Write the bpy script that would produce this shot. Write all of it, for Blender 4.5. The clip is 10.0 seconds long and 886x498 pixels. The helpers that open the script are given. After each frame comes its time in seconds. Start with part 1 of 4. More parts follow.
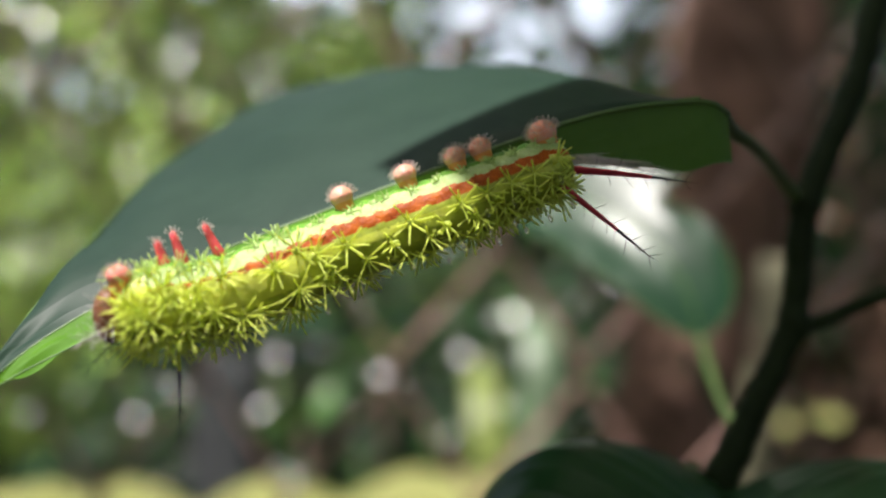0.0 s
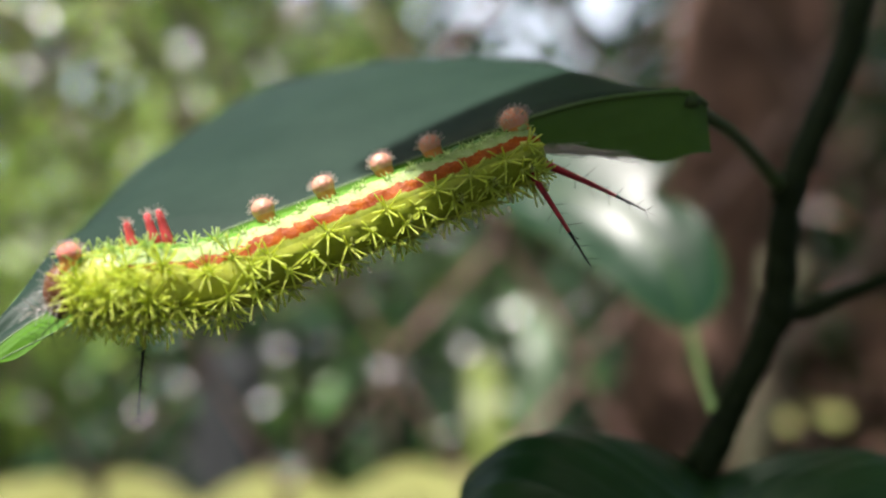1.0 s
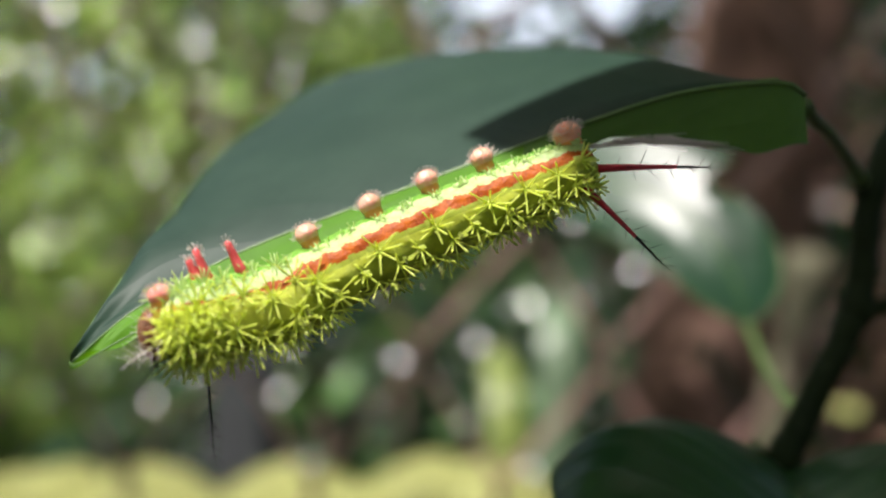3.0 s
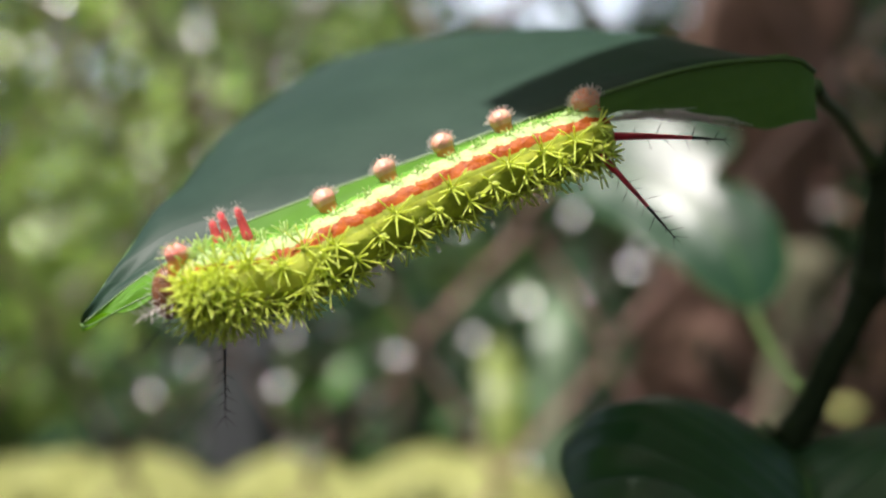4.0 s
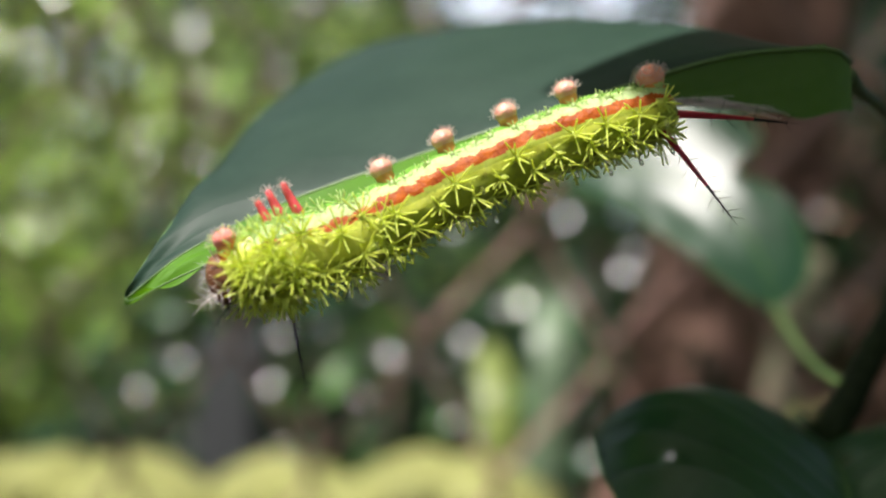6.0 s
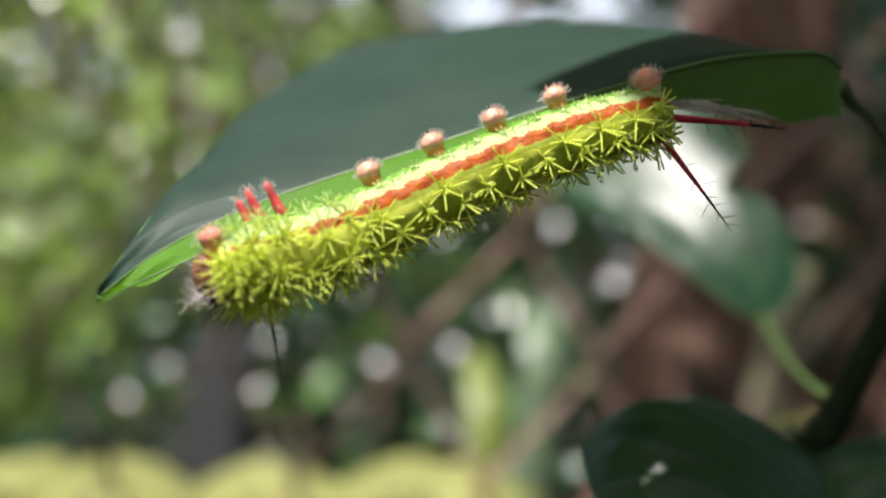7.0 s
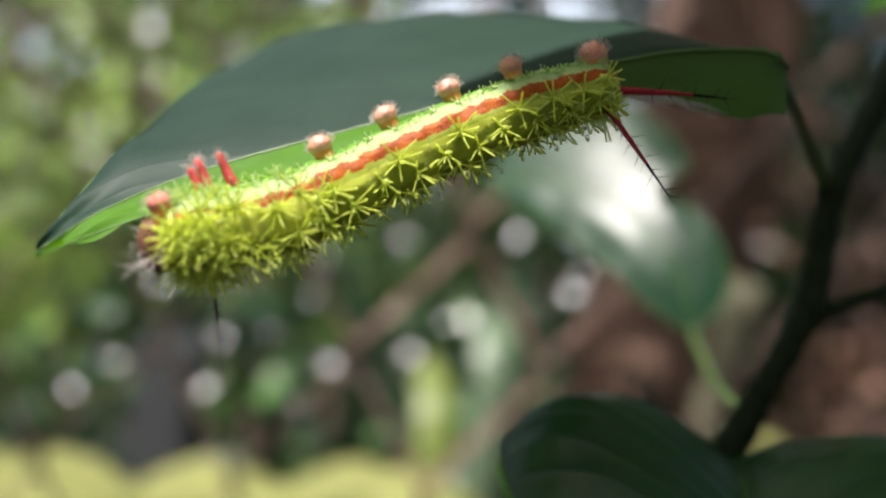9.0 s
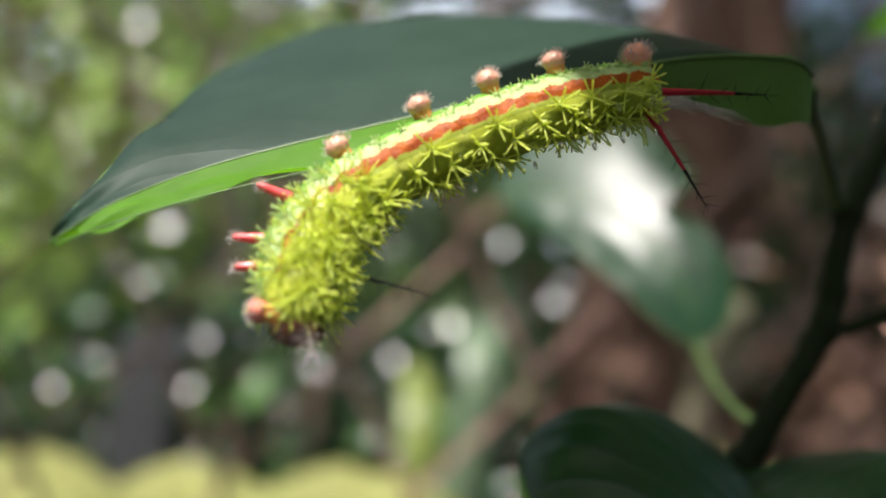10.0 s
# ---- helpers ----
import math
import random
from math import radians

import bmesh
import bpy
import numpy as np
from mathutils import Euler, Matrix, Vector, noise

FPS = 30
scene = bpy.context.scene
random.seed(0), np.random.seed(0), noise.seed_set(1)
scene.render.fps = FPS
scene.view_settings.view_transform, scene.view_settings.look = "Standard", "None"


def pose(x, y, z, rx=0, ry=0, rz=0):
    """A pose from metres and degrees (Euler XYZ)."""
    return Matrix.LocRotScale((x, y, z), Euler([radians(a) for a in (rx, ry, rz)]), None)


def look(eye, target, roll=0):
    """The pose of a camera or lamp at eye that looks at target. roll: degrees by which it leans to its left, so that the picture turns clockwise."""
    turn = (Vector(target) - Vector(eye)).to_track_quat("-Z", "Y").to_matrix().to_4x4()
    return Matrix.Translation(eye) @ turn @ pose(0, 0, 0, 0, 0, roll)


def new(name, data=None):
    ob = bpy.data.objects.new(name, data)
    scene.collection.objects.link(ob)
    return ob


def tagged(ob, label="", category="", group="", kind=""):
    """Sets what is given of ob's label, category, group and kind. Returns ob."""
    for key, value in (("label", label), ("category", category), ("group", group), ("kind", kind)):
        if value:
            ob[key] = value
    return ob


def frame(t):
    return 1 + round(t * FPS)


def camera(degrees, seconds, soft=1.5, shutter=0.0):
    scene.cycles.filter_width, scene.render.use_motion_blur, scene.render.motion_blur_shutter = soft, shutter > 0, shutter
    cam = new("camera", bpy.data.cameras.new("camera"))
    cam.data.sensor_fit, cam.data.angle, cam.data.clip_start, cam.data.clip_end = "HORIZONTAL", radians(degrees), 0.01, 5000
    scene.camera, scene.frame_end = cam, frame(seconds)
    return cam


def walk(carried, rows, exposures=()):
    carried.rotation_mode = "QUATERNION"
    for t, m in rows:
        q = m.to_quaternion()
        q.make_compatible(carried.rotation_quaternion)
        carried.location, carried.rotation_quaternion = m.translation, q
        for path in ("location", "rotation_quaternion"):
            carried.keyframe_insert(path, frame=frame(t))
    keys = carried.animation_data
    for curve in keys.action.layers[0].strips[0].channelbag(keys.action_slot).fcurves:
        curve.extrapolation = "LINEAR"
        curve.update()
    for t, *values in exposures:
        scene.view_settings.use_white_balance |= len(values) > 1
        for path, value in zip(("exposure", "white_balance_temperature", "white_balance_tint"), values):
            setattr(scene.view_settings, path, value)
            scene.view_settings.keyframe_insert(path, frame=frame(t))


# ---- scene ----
cam = camera(55.0, 10.0, soft=2.2)
# the phone's lens: shallow focus on the caterpillar
cam.data.dof.use_dof = True
cam.data.dof.focus_distance = 0.0570
cam.data.dof.aperture_fstop = 12.5
EYE = 1.1  # height of the first camera over the ground


def mm(x, y, z):
    """A place from millimetres right of, ahead of and above the first camera."""
    return Vector((x / 1000, y / 1000, EYE + z / 1000))


# seconds; millimetres right, ahead, up; degrees of pitch, roll, yaw
PATH = [
    (0.0, 0.00, 0.00, 0.00, 0.00, 0.00, 0.00),
    (0.5, 0.64, 1.99, -0.66, -0.22, -0.23, 0.24),
    (1.0, 2.63, 0.85, -0.83, -0.26, -0.29, 0.41),
    (1.5, -2.27, 0.55, -0.91, -0.38, -0.41, 0.34),
    (2.0, -2.07, -1.08, -0.59, -0.58, -0.38, 0.51),
    (2.5, -4.45, -1.32, -0.58, -0.71, -0.42, 0.67),
    (4.0, -7.55, -2.45, -2.59, -1.01, -1.29, 0.56),
    (4.5, -10.21, -1.86, -3.79, -1.07, -1.68, 0.28),
    (5.0, -9.88, -1.69, -3.70, -0.93, -1.76, 0.07),
    (6.5, -13.26, -1.08, -4.96, -0.61, -2.51, -0.41),
    (7.0, -12.37, -1.00, -4.34, -0.30, -2.79, -0.86),
    (7.5, -9.62, -1.36, -2.67, 0.07, -3.23, -1.18),
    (8.0, -9.10, -0.24, -3.08, 0.13, -3.69, -1.61),
    (8.5, -4.82, 1.04, -4.53, 0.19, -4.53, -2.48),
    (9.0, -6.88, 1.34, -5.47, 0.36, -5.40, -3.23),
    (9.5, -7.64, 0.27, -4.54, 0.61, -5.97, -3.71),
    (10.0, -11.46, -0.11, -5.29, 0.88, -6.77, -4.46),
]
walk(cam, [(t, pose(x / 1000, y / 1000, EYE + z / 1000, 90 + p, r, w)) for t, x, y, z, p, r, w in PATH])

# ---- light ----
SUN = Vector((-0.28, -0.28, 0.92)).normalized()
world = bpy.data.worlds.new("sky")
scene.world = world
world.use_nodes = True
wn = world.node_tree.nodes
sky = wn.new("ShaderNodeTexSky")
sky.sky_type, sky.sun_disc = "NISHITA", False
sky.dust_density, sky.air_density = 7.0, 1.0
sky.sun_elevation = math.asin(SUN.z)
sky.sun_rotation = math.atan2(SUN.x, SUN.y)
world.node_tree.links.new(sky.outputs[0], wn["Background"].inputs[0])
wn["Background"].inputs[1].default_value = 0.076
sun = new("sun", bpy.data.lights.new("sun", "SUN"))
sun.data.energy, sun.data.angle, sun.data.color = 5.0, radians(0.53), (1.0, 0.93, 0.89)
sun.matrix_world = look(SUN * 20, (0, 0, 0))
scene.view_settings.exposure = 0.89


# ---- materials ----
def mat(name, color, rough=0.5, dark=None, scale=300.0, bump=0.0, bump_scale=800.0, glow=None, share=0.0, spec=0.5, metal=0.0, sss=0.0, coat=0.0, deep=0.0018):
    """Principled colour mottled at two scales; glow: the tint of light that passes through, share: how much passes."""
    m = bpy.data.materials.new(name)
    m.use_nodes = True
    nt = m.node_tree
    N, L = nt.nodes, nt.links
    b = N["Principled BSDF"]
    dark = dark or tuple(c * 0.6 for c in color)
    tc = N.new("ShaderNodeTexCoord")
    n1, n2, mixn, ramp = N.new("ShaderNodeTexNoise"), N.new("ShaderNodeTexNoise"), N.new("ShaderNodeMath"), N.new("ShaderNodeValToRGB")
    n1.inputs["Scale"].default_value, n2.inputs["Scale"].default_value = scale, scale * 7
    n1.inputs["Detail"].default_value = n2.inputs["Detail"].default_value = 4
    mixn.operation = "MULTIPLY_ADD"
    mixn.inputs[1].default_value = 0.35
    L.new(tc.outputs["Object"], n1.inputs["Vector"])
    L.new(tc.outputs["Object"], n2.inputs["Vector"])
    L.new(n2.outputs["Fac"], mixn.inputs[0])
    half = N.new("ShaderNodeMath")
    half.operation = "MULTIPLY"
    half.inputs[1].default_value = 0.65
    L.new(n1.outputs["Fac"], half.inputs[0])
    L.new(half.outputs[0], mixn.inputs[2])
    ramp.color_ramp.elements[0].position, ramp.color_ramp.elements[1].position = 0.32, 0.66
    ramp.color_ramp.elements[0].color, ramp.color_ramp.elements[1].color = (*dark, 1), (*color, 1)
    L.new(mixn.outputs[0], ramp.inputs[0])
    col = ramp.outputs[0]
    L.new(col, b.inputs["Base Color"])
    b.inputs["Roughness"].default_value, b.inputs["Metallic"].default_value = rough, metal
    b.inputs["Specular IOR Level"].default_value = spec
    b.inputs["Coat Weight"].default_value = coat
    b.inputs["Coat Roughness"].default_value = 0.15
    if sss:
        b.inputs["Subsurface Weight"].default_value = sss
        b.inputs["Subsurface Radius"].default_value = (1.0, 0.9, 0.35)
        b.inputs["Subsurface Scale"].default_value = deep
    if bump:
        bp, n3 = N.new("ShaderNodeBump"), N.new("ShaderNodeTexNoise")
        n3.inputs["Scale"].default_value = bump_scale
        n3.inputs["Detail"].default_value = 5
        L.new(tc.outputs["Object"], n3.inputs["Vector"])
        L.new(n3.outputs["Fac"], bp.inputs["Height"])
        bp.inputs["Strength"].default_value = bump
        bp.inputs["Distance"].default_value = 0.5 / bump_scale
        L.new(bp.outputs[0], b.inputs["Normal"])
    if share:
        tr, mx = N.new("ShaderNodeBsdfTranslucent"), N.new("ShaderNodeMixShader")
        tint = N.new("ShaderNodeMix")
        tint.data_type, tint.blend_type = "RGBA", "MULTIPLY"
        tint.inputs["Factor"].default_value = 0.35
        tint.inputs["A"].default_value = (*glow, 1)
        L.new(col, tint.inputs["B"])
        tr.inputs[0].default_value = (*glow, 1)
        mx.inputs[0].default_value = share
        L.new(b.outputs[0], mx.inputs[1])
        L.new(tr.outputs[0], mx.inputs[2])
        L.new(mx.outputs[0], N["Material Output"].inputs[0])
    return m


def leaf_mat(name, color, dark, glow, share, rough, veins, coat=0.0, spec=0.5, relief=0.16):
    """A leaf surface: mottled green with side veins that follow the blade (UV: u along, v across), waxy gloss."""
    m = mat(name, color, rough, dark, 160, 0, 0, glow, share, spec, coat=coat)
    N, L = m.node_tree.nodes, m.node_tree.links
    uv, sep = N.new("ShaderNodeUVMap"), N.new("ShaderNodeSeparateXYZ")
    L.new(uv.outputs[0], sep.inputs[0])
    ab, k1, sub, sn, pw = [N.new("ShaderNodeMath") for _ in range(5)]
    ab.operation, k1.operation, sub.operation, sn.operation, pw.operation = "ABSOLUTE", "MULTIPLY", "MULTIPLY_ADD", "SINE", "POWER"
    L.new(sep.outputs[1], ab.inputs[0])
    L.new(sep.outputs[0], k1.inputs[0])
    k1.inputs[1].default_value = veins
    L.new(ab.outputs[0], sub.inputs[0])
    sub.inputs[1].default_value = veins * 0.22
    L.new(k1.outputs[0], sub.inputs[2])
    L.new(sub.outputs[0], sn.inputs[0])
    ab2 = N.new("ShaderNodeMath")
    ab2.operation = "ABSOLUTE"
    L.new(sn.outputs[0], ab2.inputs[0])
    L.new(ab2.outputs[0], pw.inputs[0])
    pw.inputs[1].default_value = 0.35
    n3, add = N.new("ShaderNodeTexNoise"), N.new("ShaderNodeMath")
    tc = N.new("ShaderNodeTexCoord")
    L.new(tc.outputs["Object"], n3.inputs["Vector"])
    n3.inputs["Scale"].default_value, n3.inputs["Detail"].default_value = 900, 6
    add.operation = "MULTIPLY_ADD"
    add.inputs[1].default_value = 0.5
    L.new(n3.outputs["Fac"], add.inputs[0])
    L.new(pw.outputs[0], add.inputs[2])
    bp = N.new("ShaderNodeBump")
    bp.inputs["Strength"].default_value, bp.inputs["Distance"].default_value = relief, 0.0003
    L.new(add.outputs[0], bp.inputs["Height"])
    L.new(bp.outputs[0], N["Principled BSDF"].inputs["Normal"])
    return m


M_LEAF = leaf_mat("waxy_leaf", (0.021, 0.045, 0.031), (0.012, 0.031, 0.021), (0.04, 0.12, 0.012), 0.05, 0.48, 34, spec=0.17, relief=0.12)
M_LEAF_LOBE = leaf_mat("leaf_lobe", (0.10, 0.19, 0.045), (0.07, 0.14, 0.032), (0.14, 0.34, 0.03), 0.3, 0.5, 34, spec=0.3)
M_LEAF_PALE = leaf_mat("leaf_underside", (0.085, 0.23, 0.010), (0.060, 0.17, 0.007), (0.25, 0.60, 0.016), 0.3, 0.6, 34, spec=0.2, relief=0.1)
M_LEAF_DARK = leaf_mat("dark_leaf", (0.027, 0.084, 0.030), (0.018, 0.058, 0.020), (0.04, 0.12, 0.015), 0.03, 0.33, 40, spec=0.55, relief=0.5)
M_LEAF_GLOSS = leaf_mat("glossy_leaf", (0.016, 0.055, 0.026), (0.010, 0.038, 0.017), (0.04, 0.16, 0.02), 0.06, 0.34, 26, spec=0.38, relief=0.04)
M_RIB = mat("rib", (0.09, 0.17, 0.04), 0.4, (0.06, 0.12, 0.025), 400)
M_MARGIN = mat("margin", (0.11, 0.22, 0.05), 0.5, (0.07, 0.15, 0.03), 400)
M_STEM = mat("green_stem", (0.018, 0.030, 0.009), 0.6, (0.009, 0.016, 0.005), 120, 0.3, 900, spec=0.15)
M_PETIOLE = mat("petiole", (0.07, 0.12, 0.03), 0.45, (0.04, 0.075, 0.02), 200)
M_TWIG = mat("twig", (0.10, 0.065, 0.045), 0.8, (0.05, 0.03, 0.02), 60, 0.5, 300)
M_SKIN = mat("skin_green", (0.40, 0.46, 0.045), 0.5, (0.24, 0.30, 0.022), 500, 0.3, 2500, sss=0.6)
M_CREAM = mat("skin_cream", (0.44, 0.55, 0.25), 0.6, (0.27, 0.40, 0.11), 800, 0.6, 2500, spec=0.3, sss=0.3)
M_BACK = mat("skin_bright_green", (0.15, 0.34, 0.030), 0.5, (0.09, 0.24, 0.018), 700, 0.4, 2500, spec=0.3, sss=0.3)
M_RED = mat("skin_red", (0.50, 0.12, 0.006), 0.5, (0.16, 0.016, 0.003), 900, 0.6, 2500, spec=0.2)
M_YELLOW = mat("skin_yellow", (0.66, 0.70, 0.12), 0.42, (0.46, 0.52, 0.06), 500, 0.3, 2500, sss=0.7)
M_SPINE = mat("spine", (0.80, 0.88, 0.26), 0.3, (0.66, 0.76, 0.15), 900, 0, 0, (0.95, 1.0, 0.26), 0.5)
M_SPINE_PALE = mat("spine_pale", (0.62, 0.75, 0.36), 0.35, (0.48, 0.64, 0.24), 900, 0, 0, (0.8, 0.95, 0.45), 0.45)
M_KNOB = mat("knob_orange", (0.98, 0.42, 0.13), 0.4, (0.95, 0.36, 0.11), 1200, 0.4, 3000, spec=0.5, sss=0.25, deep=0.0003)
M_KNOB_TOP = mat("knob_pink", (0.98, 0.54, 0.42), 0.4, (0.95, 0.35, 0.22), 1600, 0.7, 3000, spec=0.5, sss=0.25, deep=0.0003)
M_KNOB_RED = mat("knob_red", (0.95, 0.36, 0.30), 0.4, (0.88, 0.22, 0.17), 1600, 0.6, 3000, spec=0.5, sss=0.25, deep=0.0003)
M_PEG = mat("peg_red", (0.85, 0.14, 0.15), 0.3, (0.70, 0.07, 0.08), 800, 0.2, 2500, spec=0.6, sss=0.25, deep=0.0003)
M_BRISTLE = mat("white_bristle", (0.85, 0.80, 0.78), 0.3, (0.75, 0.68, 0.66), 900, 0, 0, (0.9, 0.85, 0.8), 0.4)
M_SPIKE = mat("spike_red", (0.55, 0.014, 0.04), 0.5, (0.36, 0.007, 0.022), 900, 0, 0, (0.7, 0.03, 0.06), 0.2)
M_BLACK = mat("black_bristle", (0.010, 0.008, 0.010), 0.75, (0.005, 0.004, 0.005), 900, spec=0.15)
M_HEAD = mat("head_brown", (0.24, 0.105, 0.05), 0.45, (0.11, 0.04, 0.02), 900, 0.4, 2000, spec=0.35, sss=0.3)
M_WIRE = mat("rusty_wire", (0.62, 0.38, 0.33), 0.26, (0.09, 0.045, 0.035), 60, 0.5, 350, spec=1.0)
M_BARK = mat("bark", (0.28, 0.165, 0.125), 0.9, (0.065, 0.036, 0.029), 14, 0.9, 40)
M_GROUND = mat("leaf_litter", (0.046, 0.038, 0.024), 0.95, (0.016, 0.015, 0.009), 9, 0.8, 30)
M_PALE = leaf_mat("yellow_leaf", (0.39, 0.40, 0.155), (0.27, 0.29, 0.09), (0.46, 0.46, 0.14), 0.25, 0.45, 20)
M_BRIGHT = leaf_mat("young_leaf", (0.10, 0.30, 0.02), (0.08, 0.24, 0.015), (0.25, 0.75, 0.02), 0.55, 0.4, 20)


def foliage_mat(name, color, dark, glow, share=0.4, rough=0.35):
    """Small leaves, each of its own shade."""
    m = mat(name, color, rough, dark, 20, 0, 0, glow, share, 0.42)
    N, L = m.node_tree.nodes, m.node_tree.links
    geo, hs = N.new("ShaderNodeNewGeometry"), N.new("ShaderNodeHueSaturation")
    ramp = next(n for n in N if n.type == "VALTORGB")
    mr = N.new("ShaderNodeMapRange")
    mr.inputs["To Min"].default_value, mr.inputs["To Max"].default_value = 0.15, 3.4
    cube = N.new("ShaderNodeMath")
    cube.operation = "POWER"
    cube.inputs[1].default_value = 4.0
    L.new(geo.outputs["Random Per Island"], cube.inputs[0])
    L.new(cube.outputs[0], mr.inputs["Value"])
    L.new(mr.outputs[0], hs.inputs["Value"])
    L.new(ramp.outputs[0], hs.inputs["Color"])
    L.new(hs.outputs[0], N["Principled BSDF"].inputs["Base Color"])
    return m


# one shrub leaf in plain, shaded and sunlit copies: light set in the colour
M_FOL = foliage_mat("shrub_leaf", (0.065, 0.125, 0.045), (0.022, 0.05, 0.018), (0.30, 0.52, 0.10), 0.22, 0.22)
M_FOL_SHADED = foliage_mat("leaf_shade_tint", (0.018, 0.046, 0.023), (0.007, 0.019, 0.010), (0.12, 0.30, 0.07), 0.12, 0.22)
M_FOL_SUNLIT = foliage_mat("leaf_sunlit_tint", (0.28, 0.40, 0.09), (0.10, 0.18, 0.035), (0.55, 0.72, 0.15), 0.30, 0.22)
M_DRY = foliage_mat("dry_leaf", (0.42, 0.26, 0.20), (0.2, 0.11, 0.08), (0.4, 0.22, 0.14), 0.2, 0.3)


# ---- building helpers ----
def part(name, data, materials, parent=None, label="", smooth=True):
    """Links a bmesh or mesh as one object, under a thing or a part."""
    if isinstance(data, bmesh.types.BMesh):
        me = bpy.data.meshes.new(name)
        data.to_mesh(me)
        data.free()
    else:
        me = data
    if not me.materials:
        for m in materials if isinstance(materials, (list, tuple)) else [materials]:
            me.materials.append(m)
    if smooth:
        me.polygons.foreach_set("use_smooth", [True] * len(me.polygons))
    ob = new(name, me)
    if parent is not None:
        ob.parent = parent
    if label:
        ob["label"] = label
    return ob


def empty(name, at, label, category, group="", kind=""):
    ob = new(name)
    ob.empty_display_size = 0.005
    ob.matrix_basis = Matrix.Translation(at)
    return tagged(ob, label, category, group, kind)


def spline(points, n):
    """n + 1 places along a smooth line through the points."""
    pts = [Vector(p) for p in points]
    pts = [2 * pts[0] - pts[1]] + pts + [2 * pts[-1] - pts[-2]]
    out = []
    for j in range(n + 1):
        u = j / n * (len(pts) - 3)
        i = min(int(u), len(pts) - 4)
        f = u - i
        a, b, c, d = pts[i:i + 4]
        out.append(0.5 * (2 * b + (c - a) * f + (2 * a - 5 * b + 4 * c - d) * f * f + (3 * b - a - 3 * c + d) * f ** 3))
    return out


def tube(bm, pts, radii, sides=8, slot=0, cap=True):
    """A tapered tube along pts; radii a number or one for each."""
    if not isinstance(radii, (list, tuple)):
        radii = [radii] * len(pts)
    ring0, side = None, None
    for i, p in enumerate(pts):
        d = (pts[min(i + 1, len(pts) - 1)] - pts[max(i - 1, 0)]).normalized()
        if side is None:
            side = d.orthogonal().normalized()
        side = (side - d * side.dot(d)).normalized()
        up = d.cross(side)
        ring = [bm.verts.new(p + (side * math.cos(k * 2 * math.pi / sides) + up * math.sin(k * 2 * math.pi / sides)) * radii[i]) for k in range(sides)]
        if ring0:
            for k in range(sides):
                f = bm.faces.new((ring0[k], ring0[(k + 1) % sides], ring[(k + 1) % sides], ring[k]))
                f.material_index = slot
        elif cap:
            bm.faces.new(ring[::-1]).material_index = slot
        ring0 = ring
    if cap:
        bm.faces.new(ring0).material_index = slot


def rod(bm, a, d, length, r0, r1, sides=5, slot=0):
    """A blunt little spine from a along d."""
    d = d.normalized()
    tube(bm, [a, a + d * length * 0.85, a + d * length], [r0, r1, r1 * 0.45], sides, slot)


def blade(name, along, sides, nu, nv, materials, parent, wave=0.0, seed=0.0):
    """A leaf blade as a net of faces. along(u): a place on the midrib; sides: two functions of (u, v) that give the step from
    the midrib at v of 0 to 1 across each half."""
    bm = bmesh.new()
    uvl = bm.loops.layers.uv.new("UVMap")
    rows, coords = [], {}
    for i in range(nu + 1):
        u = i / nu
        row = []
        for j in range(-nv, nv + 1):
            v = abs(j) / nv
            p = along(u) + (sides[0](u, v) if j < 0 else sides[1](u, v))
            p = p + Vector((0, 0, 1)) * wave * v * (noise.noise(Vector((u * 9 + seed, v * 2, j > 0))))
            vert = bm.verts.new(p)
            coords[vert] = (u, j / nv)
            row.append(vert)
        rows.append(row)
    for i in range(nu):
        for j in range(2 * nv):
            f = bm.faces.new((rows[i][j], rows[i][j + 1], rows[i + 1][j + 1], rows[i + 1][j]))
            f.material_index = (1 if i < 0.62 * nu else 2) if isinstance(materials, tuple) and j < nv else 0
            for lp in f.loops:
                lp[uvl].uv = coords[lp.vert]
    return part(name, bm, materials, parent)


# ---- ground ----
bm = bmesh.new()
n = 60
grid = [[None] * (n + 1) for _ in range(n + 1)]
for i in range(n + 1):
    for j in range(n + 1):
        a, b = 2 * i / n - 1, 2 * j / n - 1
        x, y = math.copysign(abs(a) ** 3, a) * 400, math.copysign(abs(b) ** 3, b) * 400
        h = 0.06 * noise.noise(Vector((x * 0.7, y * 0.7, 3))) if abs(x) < 20 and abs(y) < 20 else 0
        grid[i][j] = bm.verts.new((x, y, h))
for i in range(n):
    for j in range(n):
        bm.faces.new((grid[i][j], grid[i + 1][j], grid[i + 1][j + 1], grid[i][j + 1]))
tagged(part("ground", bm, M_GROUND), "brown forest ground covered with leaf litter", "ground", kind="structure")

# ---- the plant that carries the caterpillar: one stem with its leaves ----
plant = empty("leafy_plant", (0.028, 0.082, 0.0), "dark green shrub stem with glossy pointed leaves", "plant")
P0 = Vector((0.028, 0.082, 0.0))


def on_plant(points):
    return [mm(*p) - P0 for p in points]


